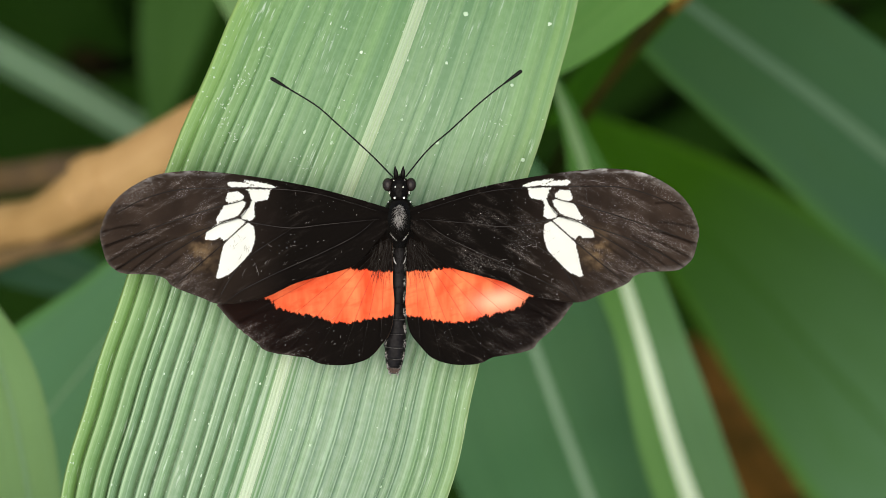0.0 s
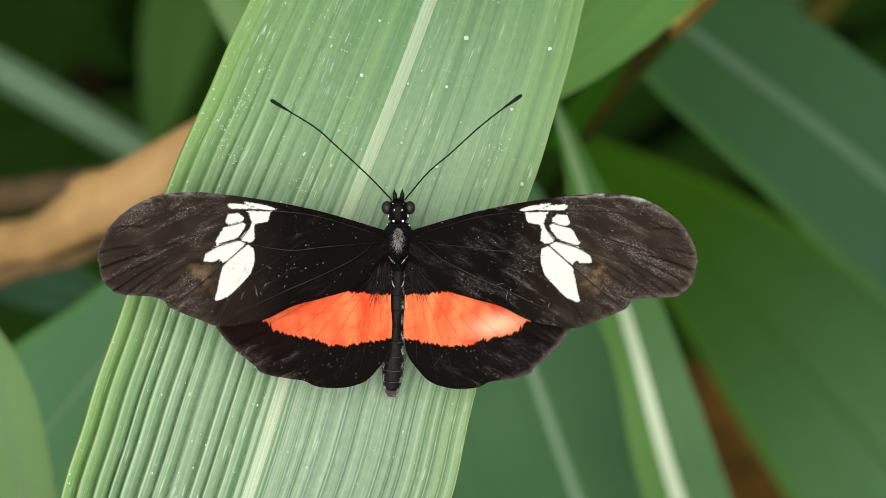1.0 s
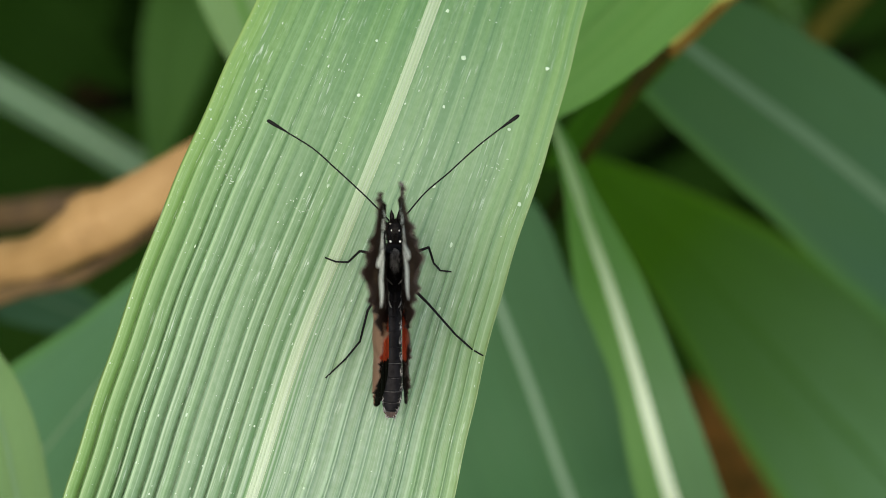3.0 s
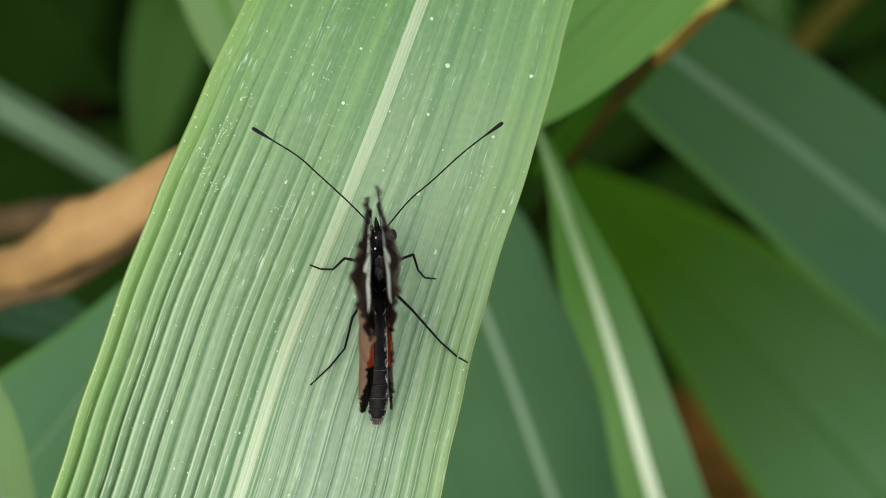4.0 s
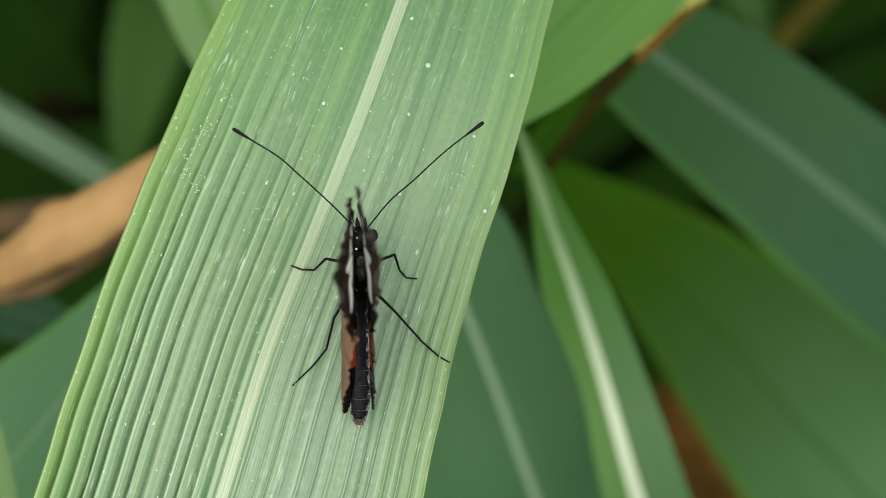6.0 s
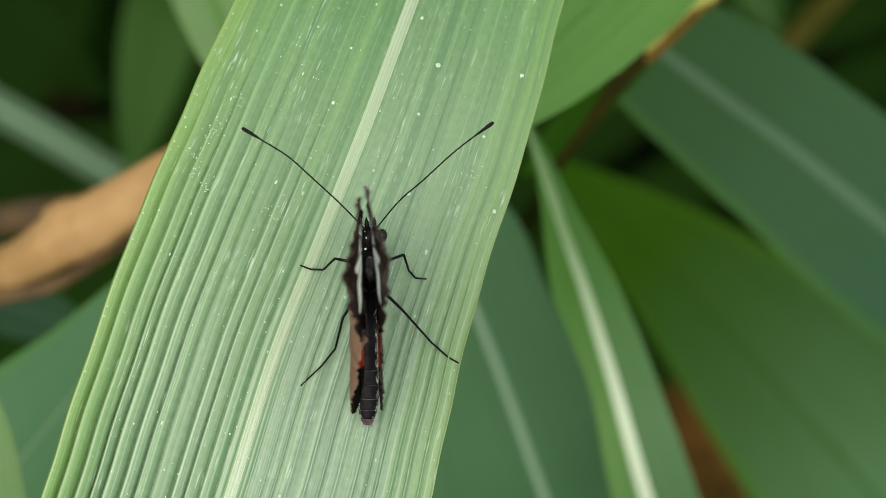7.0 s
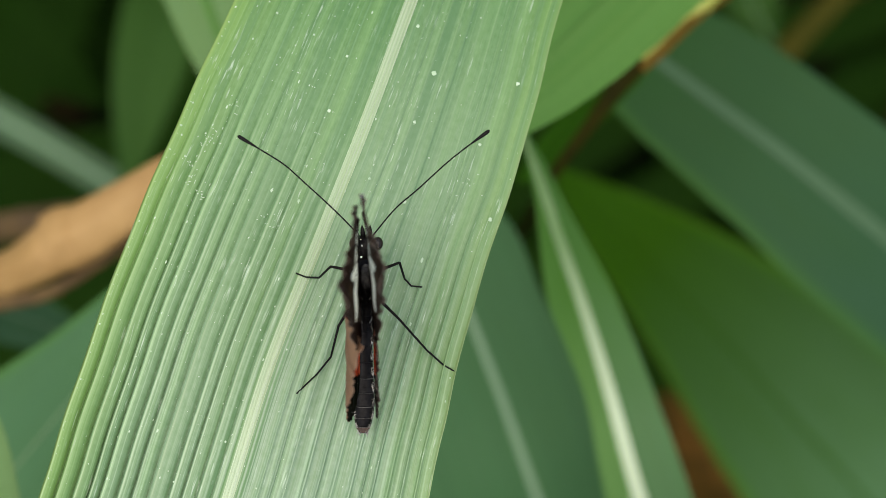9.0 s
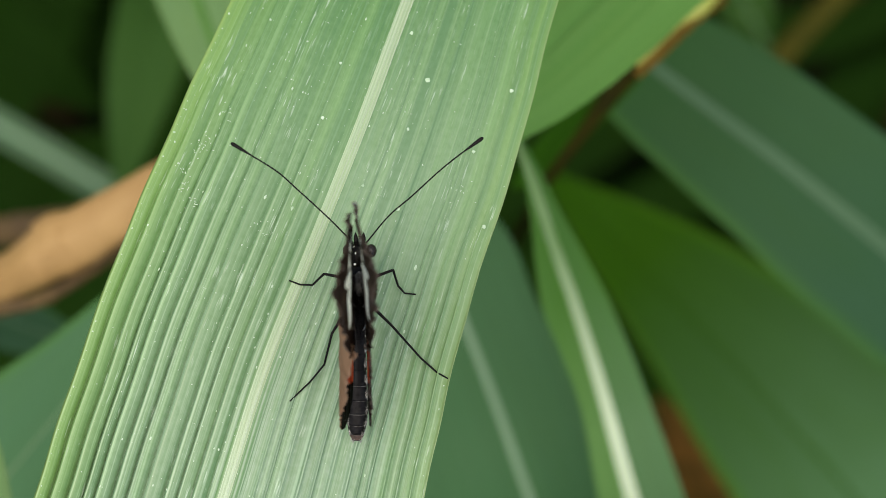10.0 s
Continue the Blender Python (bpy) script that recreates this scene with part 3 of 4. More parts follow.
def make_stems():
    def stem(name, label, rows, material, squash, rough, seed, split=None, second=None, second_label=""):
        pts = [(x * MM, y * MM, z * MM, r * MM) for x, y, z, r in rows]
        x, y, z, r = pts[0]
        first = [(x + 0.01 * math.copysign(1, x), y, GROUND - 0.005, r), (x + 0.006 * math.copysign(1, x), y, (z + GROUND) / 2, r)]
        thing = tagged(new(name), label, "plant stem")
        part("culm", tube("culm", first + pts[:split], 18, 90, squash, rough, seed), material, thing)
        if split:
            x0, y0, z0, r0 = pts[split - 1]
            over = [(x0, y0, z0, r0 * 1.01)] + [(a, b, c, d) for a, b, c, d in pts[split:]]
            part("upper_culm", tube("upper_culm", over, 18, 80, squash, rough, seed + 5), second, thing, second_label)
            x1, y1, z1, _ = pts[split]
            way = Vector((x1 - x0, y1 - y0, z1 - z0)).normalized() * r0
            node = [(x0 - way.x * 0.5, y0 - way.y * 0.5, z0 - way.z * 0.5, r0 * 0.98), (x0, y0, z0, r0 * 1.04), (x0 + way.x * 0.5, y0 + way.y * 0.5, z0 + way.z * 0.5, r0 * 1.02)]
            part("node", tube("node", node, 18, 10, squash, rough, seed + 9), second, thing, "swollen joint")
        return thing

    stem("yellow_stem", "yellowing stem turning brown beside a leaf edge", [
        (48.5, 49.8, -117.8, 1.81), (42.2, 39.5, -110.8, 1.94), (31.1, 29.3, -107.3, 2.08), (24.4, 19.9, -114.3, 1.07), (18.2, 10.9, -128.4, 0.91),
        (14.2, 2.0, -167.0, 0.87)], STALK_YELLOW, 0.8, 0.06, 1, 3, DEAD_BROWN, "dark brown withered end")
    yellow = bpy.data.objects["yellow_stem"]
    edge = [(45.6, 40.0, -113.5, 0.9), (41.3, 36.9, -109.5, 0.85), (37.1, 32.9, -106.8, 0.8), (34.0, 29.8, -105.8, 0.75), (31.6, 27.8, -106.0, 0.8)]
    part("brown_edge", tube("brown_edge", [tuple(v * MM for v in row) for row in edge], 12, 40, 0.8, 0.1, 6), DEAD_EDGE, yellow, "withered orange brown edge of the stem")
    stem("dead_stalk", "dry tan dead leaf sheath rolled into a stalk", [
        (-163.3, -37.4, -308.0, 5.93), (-83.2, -8.4, -150.0, 4.2), (-67.7, -4.2, -122.0, 3.6), (-60.1, -0.4, -113.0, 4.3), (-57.2, 1.4, -111.0, 4.8), (-53.1, 3.3, -109.0, 4.4),
        (-47.7, 6.6, -107.0, 3.95), (-41.6, 10.7, -107.0, 3.4), (-33.1, 16.4, -110.0, 2.28), (-27.8, 20.2, -118.0, 0.71)], DEAD, 0.7, 0.09, 2, 5, DEAD, "narrower dry sheath")
    sheath = bpy.data.objects["dead_stalk"]
    # dark strip added along the underside to give the stalk its lower shade
    dark_strip = [(-75.7, -10.6, -128.0, 1.45), (-68.6, -8.5, -122.0, 1.25), (-62.8, -7.5, -118.0, 1.15), (-58.2, -5.5, -116.0, 1.15), (-53.1, -2.4, -114.0, 1.06), (-48.5, 0.8, -112.0, 0.88), (-45.2, 4.2, -111.0, 0.44)]
    part("lower_shade_strip", tube("lower_shade_strip", [tuple(v * MM for v in row) for row in dark_strip], 12, 60, 0.6, 0.3, 8), DEAD_DARK, sheath, "dark brown strip added for the sheath's shaded lower side")
    stem("dead_stalk", "dull brown dead stalk in the shade", [
        (-120.9, 0.1, -290.0, 2.76), (-90.6, 2.2, -219.7, 2.92), (-74.3, 4.3, -205.7, 2.66), (-59.8, 7.1, -205.7, 1.81), (-50.1, 9.4, -211.0, 0.60)], DEAD_DARK, 0.7, 0.09, 3, 3, DEAD_DARK)
    stem("brown_twig", "olive brown twig low among the leaves", [
        (97.5, 64.0, -336.1, 2.20), (84.8, 52.3, -325.1, 2.31), (73.3, 40.1, -318.6, 2.20), (66.1, 29.8, -325.1, 1.32)], OLIVE, 1.0, 0.1, 4)


def make_dust():
    """Pale specks, flakes and dried smears on the broad leaf."""
    rng = np.random.default_rng(33)
    u = np.linspace(-1, 1, 161)
    grid, _ = MAIN.points(u, 300)
    verts, faces = [], []

    def speck(p, along, rx, ry, h):
        k = len(verts)
        side = np.array([along[1], -along[0], 0])
        for ring, lift in ((1.0, 0.0), (0.6, h)):
            for j in range(10):
                a = j * 6.2832 / 10
                w = ring * rng.uniform(0.75, 1.2)
                verts.append(tuple(p + side * rx * w * math.cos(a) + along * ry * w * math.sin(a) + np.array([0, 0, lift + 0.00001])))
        for j in range(10):
            m = (j + 1) % 10
            faces.append((k + j, k + m, k + 10 + m, k + 10 + j))
        faces.append(tuple(k + 10 + j for j in range(10)))

    for _ in range(1700):
        i, j = rng.integers(80, 235), int(80 + 78 * np.clip(rng.normal(-0.35, 0.6), -1, 1))
        p = grid[i, j]
        along = grid[i + 1, j] - p
        along /= np.linalg.norm(along)
        size = 0.00004 * rng.lognormal(0, 0.55)
        speck(p, along, size, size * rng.choice([1, 1, 1.3, 2.0]), size * 0.35)
    for x, y, r in ((-0.2, 22.1, 0.36), (10.2, 20.8, 0.32), (-2.2, 27.9, 0.28), (-13.2, 17.4, 0.24), (-2.6, 16.0, 0.24), (-3.8, 6.1, 0.3),
                    (6.8, 3.9, 0.3), (-8.2, 9.0, 0.2), (5.5, 13.2, 0.26), (-11.0, 24.2, 0.2)):
        speck(np.array([x, y, 0.25]) * MM, np.array([0.37, 0.93, 0]), r * 0.85 * MM, r * 0.85 * MM, r * 0.4 * MM)
    for x, y in ((-28.2, 13.7), (-30.6, 11.3), (-30.2, 9.2), (-33.3, -1.7), (-36.7, -14.9), (-27.4, 14.2), (-34.0, -3.0), (-29.0, 7.2), (-25.0, 17.5), (-31.8, 5.0), (-20.5, 3.5), (-24.0, -10.0), (-32.0, -22.0), (4.5, 9.0)):
        for _ in range(12):
            d = rng.normal(0, 0.7, 2)
            a = rng.uniform(0, 6.28)
            speck(np.array([x + d[0], y + d[1], 0.3]) * MM, np.array([math.cos(a), math.sin(a), 0]), rng.uniform(0.03, 0.07) * MM, rng.uniform(0.06, 0.17) * MM, 0.012 * MM)
    ob = part("dust_specks", build("dust_specks", verts, faces), DUST)
    tagged(ob, "whitish dust specks and dried smears on the broad leaf", "dust", kind="stuff")


# ---- the butterfly ----
def wing_materials():
    def wing(name, base, far, white, red, under):
        n = Nodes(name)
        p = n.place()
        ragged = n.math("MULTIPLY", n.math("SUBTRACT", n.noise(p, 5200, 2.0), 0.5), 0.45)
        spikes = n.math("MULTIPLY", n.math("SUBTRACT", n.noise(n.stretch(p, 1.0, 0.18), 2600, 3.0), 0.5), 1.2)
        ray = n.attr("reach")
        grain = n.noise(p, 3800, 3.0, 0.7)
        stain = n.noise(p, 260, 4.0)
        color = n.mix(n.math("MULTIPLY", n.ramp(ray, 0.35, 1.0), n.ramp(stain, 0.25, 0.75, 0.3, 0.75)), base, far)
        split, both = n.add("SeparateXYZ"), n.add("CombineXYZ")
        n.put(split.inputs[0], p)
        n.put(both.inputs[0], n.math("ABSOLUTE", split.outputs[0]))
        n.put(both.inputs[1], split.outputs[1])
        out = n.turned(both.outputs[0], 0.5)  # the streaks run outwards and back on both wings
        patch = n.math("ADD", n.math("MULTIPLY", n.noise(n.stretch(out, 0.22, 1.0), 620, 4.0, 0.6), 0.65), n.math("MULTIPLY", n.noise(p, 200, 2.0), 0.35))
        worn = n.math("MULTIPLY", n.attr("age"), n.ramp(patch, 0.48, 0.60))
        color = n.mix(n.math("MULTIPLY", n.ramp(grain, 0.54, 0.74), n.math("MULTIPLY", worn, 0.5)), color, n.mix(0.3, far, (0.20, 0.165, 0.145)))
        streak = n.noise(n.stretch(out, 0.16, 1.0), 2200, 3.0, 0.7)
        color = n.mix(n.math("MULTIPLY", n.ramp(streak, 0.53, 0.66, 0.0, 0.65), worn), color, (0.15, 0.122, 0.105))
        dust = n.noise(n.stretch(out, 0.5, 1.0), 9500, 2.0, 0.6)
        color = n.mix(n.math("MULTIPLY", n.ramp(dust, 0.58, 0.68), n.math("MULTIPLY", n.ramp(worn, 0.12, 0.75), 0.9)), color, (0.46, 0.42, 0.39))
        lone = n.math("MAXIMUM", n.flecks(p, 4200, 0.02, 0.26), n.math("MULTIPLY", n.flecks(p, 7500, 0.1, 0.3), n.ramp(worn, 0.3, 0.8)))
        color = n.mix(n.math("MULTIPLY", lone, 0.8), color, (0.48, 0.45, 0.42))
        color = n.mix(n.math("MULTIPLY", n.attr("ochre"), n.ramp(n.noise(p, 900, 3.0), 0.4, 0.65)), color, (0.16, 0.105, 0.055))
        color = n.mix(n.math("MULTIPLY", n.attr("costa"), n.ramp(n.noise(n.stretch(p, 0.35, 1.0), 1900, 3.0), 0.46, 0.62, 0.0, 0.85)), color, (0.55, 0.53, 0.52))
        # crease shade put into the colour as dark lines
        color = n.mix(n.math("MULTIPLY", n.attr("fold"), 0.8), color, tuple(c * 0.5 for c in base))
        color = n.mix(n.math("MULTIPLY", n.attr("margin"), n.ramp(n.noise(p, 1300, 3.0), 0.35, 0.65, 0.2, 0.8)), color, (0.17, 0.15, 0.135))
        vein = n.attr("vein")
        if white:
            w = n.ramp(n.math("ADD", n.attr("white"), ragged), -0.03, 0.05)
            color = n.mix(w, color, n.mix(n.ramp(stain, 0.3, 0.7), white, tuple(c * 0.9 for c in white)))
        if red:
            r = n.ramp(n.math("ADD", n.attr("red"), n.math("ADD", spikes, ragged)), -0.06, 0.14)
            warm = n.mix(n.ramp(n.noise(n.stretch(p, 1.0, 0.25), 420, 3.0), 0.35, 0.7), red, (0.76, 0.165, 0.065))
            warm = n.mix(n.math("MULTIPLY", n.ramp(vein, 0.14, 0.04), 0.15), warm, (0.45, 0.04, 0.02))
            warm = n.mix(n.ramp(n.noise(n.stretch(n.turned(p, -0.3), 0.3, 1.0), 1100, 3.0), 0.5, 0.7, 0.0, 0.4), warm, (0.48, 0.032, 0.012))
            # pale sheen of the right wing's scales, painted into the red band
            warm = n.mix(n.attr("fade"), warm, (0.86, 0.46, 0.30))
            color = n.mix(r, color, warm)
        color = n.mix(n.math("MULTIPLY", n.ramp(vein, 0.14, 0.05), 0.0 if red else 0.7), color, tuple(c * 0.6 for c in base))
        n.bump(n.math("ADD", n.math("MULTIPLY", grain, 0.4), n.math("MULTIPLY", n.ramp(vein, 0.25, 0.0), 0.15 if red else 0.7)), 0.00012, 0.5)
        share = n.ramp(ray, 0.3, 0.9, 0.03, 0.35)
        if white:
            share = n.math("MAXIMUM", share, n.math("MULTIPLY", w, 0.66))
        n.thin(n.mix(w, under, white) if white else under, share)
        return n.done(color, 0.55, 0.015)

    black, brown = (0.0026, 0.0019, 0.0016), (0.062, 0.043, 0.032)
    fore = wing("forewing_upper", black, brown, (0.95, 0.955, 0.92), None, (0.27, 0.155, 0.09))
    hind = wing("hindwing_upper", black, (0.011, 0.008, 0.007), None, (0.60, 0.055, 0.02), (0.3, 0.12, 0.07))
    fore_under = wing("forewing_under", (0.045, 0.026, 0.018), (0.075, 0.045, 0.032), (0.95, 0.94, 0.84), None, (0.27, 0.155, 0.09))
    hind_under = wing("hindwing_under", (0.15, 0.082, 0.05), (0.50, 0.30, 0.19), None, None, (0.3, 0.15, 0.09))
    # darker copy for the right wing's underside, its shade put into the colour
    hind_under_shaded = wing("hindwing_under_shaded", (0.02, 0.012, 0.009), (0.07, 0.045, 0.035), None, None, (0.2, 0.09, 0.06))
    return fore, fore_under, hind, hind_under, hind_under_shaded


FORE_LEAD = [(0, 1.0), (1.2, 1.5), (8.6, 3.6), (15.9, 5.0), (22.5, 5.8), (25.5, 5.8), (28.4, 5.4), (30.6, 4.5), (32.8, 3.05), (34.5, 1.05), (35.4, -1.2), (35.5, -2.4)]
FORE_TRAIL = [(0, -1.2), (1.3, -2.6), (4.2, -5.7), (7.9, -7.0), (11.6, -8.0), (15.6, -9.8), (20.4, -10.55), (23.3, -9.65), (26.6, -8.3),
              (27.5, -7.4), (29.1, -6.9), (32.5, -6.7), (33.7, -6.2), (34.8, -5.0), (35.5, -2.4)]
HIND_LEAD = [(0, 1.5), (2.5, 1.4), (8.7, -0.7), (15, -3.5), (19.1, -5.6), (20.4, -7.6)]
HIND_TRAIL = [(0, -1), (0, -4.9), (-0.15, -7.6), (0.3, -10.8), (1.6, -12.7), (3.1, -14.2), (5, -14.9), (6.8, -15.1), (9, -14.9), (10.5, -14.2),
              (12.3, -13.9), (14.1, -13.6), (15.6, -13.05), (16.1, -12.3), (18.2, -10.5), (19.6, -8.8), (20.4, -7.6)]
PATCHES = [
    [(13.8, 3.8), (15.2, 4.3), (17.8, 4.7), (17.6, 4.4), (15.9, 3.8), (14.5, 3.6)],
    [(16.1, 3.8), (17.8, 4.4), (19.6, 4.5), (19.9, 4.2), (19.4, 3.8)],
    [(14.6, 3.5), (17.6, 3.6), (17.2, 3.1), (16.9, 2.2), (17.2, 1.4), (18.3, 0.3), (18.1, -0.1), (17.0, -0.3), (16.5, 0.1), (16.6, 1.4), (16.5, 2.0), (14.9, 2.3)],
    [(17.8, 2.7), (18.5, 3.3), (19.8, 3.2), (20.1, 2.2), (19.6, 1.9), (18.0, 2.3)],
    [(17.6, 2.0), (18.1, 2.2), (20.3, 1.6), (21.3, -0.2), (21.1, -0.5), (19.4, 0.0), (18.5, 0.4), (17.7, 1.5)],
    [(17.6, -0.4), (18.5, 0.0), (21.1, -0.6), (22.5, -1.7), (22.7, -2.6), (21.4, -2.7), (20.9, -2.3), (20.3, -2.8), (19.6, -2.3)],
    [(16.6, -1.0), (17.4, -0.5), (19.6, -2.4), (20.4, -3.3), (21.3, -7.3), (20.9, -7.4), (19.6, -6.8), (18.1, -5.4), (17.0, -4.1), (16.5, -2.6)]]
BAND = [(-0.5, -3.5), (2.4, -3.5), (5.0, -3.2), (8.3, -2.1), (12.3, -3.2), (15.8, -6.5), (14.6, -7.1), (14.1, -7.9), (12.3, -8.6), (9.7, -9.0),
        (7.5, -9.8), (5.0, -9.8), (2.0, -9.4), (0.4, -9.0), (-0.5, -8.7)]
FORE_VEINS = [
    [(1.3, -0.2), (7.9, -0.8), (12.3, -1.2), (17.4, -0.4), (18.3, 0.2)], [(1.7, -0.2), (4.2, -2.2), (8.6, -4.4), (13.0, -6.3), (18.1, -8.8), (20.3, -10.5)],
    [(11.9, -1.2), (17.4, -4.8), (19.6, -7.4), (21.1, -10.1)], [(17.4, -0.45), (19.6, -2.35), (20.4, -3.1), (23.3, -5.6), (26.6, -8.3)],
    [(16.9, 2.2), (17.4, 1.2), (18.3, 0.2), (20.3, -0.4), (22.9, -1.9), (26.9, -4.4), (30.6, -6.8)],
    [(-0.2, 0.3), (8.6, 2.9), (14.5, 3.6), (19.6, 3.7), (25.5, 3.6), (29.9, 2.5), (33.5, 0.7)],
    [(17.2, 3.3), (18.1, 2.2), (21.1, 1.4), (26.9, -0.4), (35.0, -3.3)], [(18.1, 0.1), (23.3, -1.5), (29.1, -3.7), (33.7, -6.3)]]
HIND_VEINS = [[(0.5, 0.5), (0.5 + 0.4 * x, 0.36 * y), (x, y)] for x, y in ((1.6, -12.7), (4.2, -14.7), (6.8, -15.1), (10.0, -14.4), (13.2, -13.7), (16.1, -12.3), (19.0, -9.8))]

# shade of creases that run in from the outer margin, between the veins, painted dark
FORE_FOLDS = [[(x, y), (x + dx / 2, y + dy / 2 + 0.15), (x + dx, y + dy)] for x, y, dx, dy in (
    (22.0, -10.3, -2.6, 4.2), (24.6, -9.2, -2.8, 3.6), (26.9, -8.1, -3.4, 3.6), (28.6, -7.1, -4.6, 3.6), (30.4, -6.9, -5.4, 3.8), (32.2, -6.8, -6.0, 4.4),
    (33.5, -6.3, -6.2, 3.9), (34.5, -5.2, -6.0, 2.9), (35.2, -3.6, -5.6, 1.9), (35.3, -1.6, -4.6, 0.9), (34.2, 1.4, -4.0, 0.2))]
HIND_FOLDS = [[(x, y), (x - 0.08 * x, y + dy / 2), (x - 0.2 * x, y + dy)] for x, y, dy in (
    (3.1, -14.2, 3.4), (5.4, -15.0, 3.8), (7.9, -15.0, 3.8), (10.4, -14.2, 3.6), (12.6, -13.8, 3.8), (14.8, -13.3, 3.2), (16.6, -11.9, 2.6), (18.6, -10.0, 1.8))]


def inside_distance(q, poly):
    """How far each point lies inside a closed outline; negative outside."""
    a = np.asarray(poly, float)
    b = np.roll(a, -1, 0)
    ab = b - a
    t = np.clip(((q[:, None] - a) * ab).sum(-1) / (ab**2).sum(-1), 0, 1)
    dist = np.linalg.norm(q[:, None] - a - t[..., None] * ab, axis=-1).min(1)
    y0, y1 = a[:, 1], b[:, 1]
    cross = (y0 > q[:, 1:2]) != (y1 > q[:, 1:2])
    at = a[:, 0] + (q[:, 1:2] - y0) / np.where(y1 == y0, 1e-9, y1 - y0) * ab[:, 0]
    return np.where((cross & (q[:, :1] < at)).sum(1) % 2 == 1, dist, -dist)


def line_distance(q, lines):
    out = np.full(len(q), 9.0)
    for line in lines:
        p = spline(line, 24)
        a, ab = p[:-1], np.diff(p, axis=0)
        t = np.clip(((q[:, None] - a) * ab).sum(-1) / (ab**2).sum(-1), 0, 1)
        out = np.minimum(out, np.linalg.norm(q[:, None] - a - t[..., None] * ab, axis=-1).min(1))
    return out


def wing_height(q, outline, veins, reach, bow, crimp, curl):
    """The wing's relief in millimetres: crimped between the veins, flared towards the margin, curled along the span."""
    vein = line_distance(q, veins)
    out = np.clip(q[:, 0] / reach, 0, 1)
    angle = np.arctan2(q[:, 1] + 2, q[:, 0] + 2)
    across = np.clip((q[:, 1] + 2.0) / 6.0, 0, 1)
    rim = np.minimum(inside_distance(q, outline), 4.0)
    flare = np.clip((q[:, 0] / reach - 0.38) / 0.45, 0, 1) ** 1.2
    z = bow * flare * (1 - 0.75 * across) + crimp * np.exp(-rim / 0.8) * out * (np.sin(angle * 95 + 2 * np.sin(angle * 31)) + 0.6 * np.sin(angle * 52 + 1.3))
    z += 0.25 * out**2 * np.sin(angle * 22) + 0.10 * np.exp(-((vein / 0.25) ** 2)) * (1 - out)
    return z + curl * (np.clip(q[:, 0], 0, 40) / 10) ** 2, vein, out


def wing_mesh(name, sign, lead, trail, veins, reach, patches, band, folds, bow, crimp, curl, upper, under, n=210, m=96):
    """One wing: a thin sheet between its leading and trailing edges."""
    a, b = even(lead, n), even(trail, n)
    w = np.linspace(0, 1, m)[None, :, None]
    flat = a[:, None] * (1 - w) + b[:, None] * w
    q = flat.reshape(-1, 2)
    outline = np.vstack([even(lead, 60), even(trail, 60)[::-1]])
    z, vein, out = wing_height(q, outline, veins, reach, bow, crimp, curl)
    top = np.stack([q[:, 0] * sign, q[:, 1], z], -1).reshape(n, m, 3) * MM
    uv = np.stack(np.broadcast_arrays(np.linspace(0, 1, n)[:, None], np.linspace(0, 1, m)[None]), -1)
    mesh, tops = slab(name, top, np.array([0, 0, -0.00006]) * np.ones((n, m, 1)), uv)
    if sign < 0:
        mesh.flip_normals()
    mesh.materials.append(upper)
    mesh.materials.append(under)
    index = np.ones(len(mesh.polygons), np.int32)
    index[:tops] = 0
    mesh.polygons.foreach_set("material_index", index)
    fields = {"vein": vein, "reach": out, "white": np.full(len(q), -9.0), "red": np.full(len(q), -9.0), "fade": np.zeros(len(q))}
    fields["costa"], fields["ochre"] = np.zeros(len(q)), np.zeros(len(q))
    fields["fold"] = np.exp(-((line_distance(q, folds) / 0.13) ** 2)) * np.clip(out * 1.6 - 0.4, 0, 1)
    fields["age"] = np.clip((out - 0.42) / 0.35, 0.1, 1) if sign < 0 else np.clip(0.16 + 0.8 * out, 0, 1) * (1.0 if patches else 0.5)
    edge = inside_distance(q, outline)
    fields["margin"] = np.exp(-((edge / (0.4 if sign > 0 else 0.25)) ** 2)) * np.clip((out - 0.55) / 0.3, 0, 1) * (1.0 if sign > 0 else 0.6)
    if patches:
        fields["costa"] = (0.45 if sign < 0 else 1.0) * np.exp(-((line_distance(q, [lead]) / 0.38) ** 2)) * np.clip((q[:, 0] - 18) / 6, 0, 1) * np.clip((33 - q[:, 0]) / 4, 0, 1)
        fields["ochre"] = 0.8 * np.exp(-(((q[:, 0] - 23.0) / 1.6) ** 2) - ((q[:, 1] + 4.2) / 2.2) ** 2)
        fields["white"] = np.max([inside_distance(q, p) for p in patches], 0)
    if band:
        fields["red"] = inside_distance(q, band)
        if sign > 0:
            # where the painted sheen lies on the right band
            fields["fade"] = 0.75 * np.exp(-(((q[:, 0] - 11.5) / 3.0) ** 2) - ((q[:, 1] + 7.2 - 0.15 * (q[:, 0] - 11)) / 1.3) ** 2)
    for key, value in fields.items():
        mesh.attributes.new(key, "FLOAT", "POINT").data.foreach_set("value", np.r_[value, value].astype(np.float32))
    return mesh


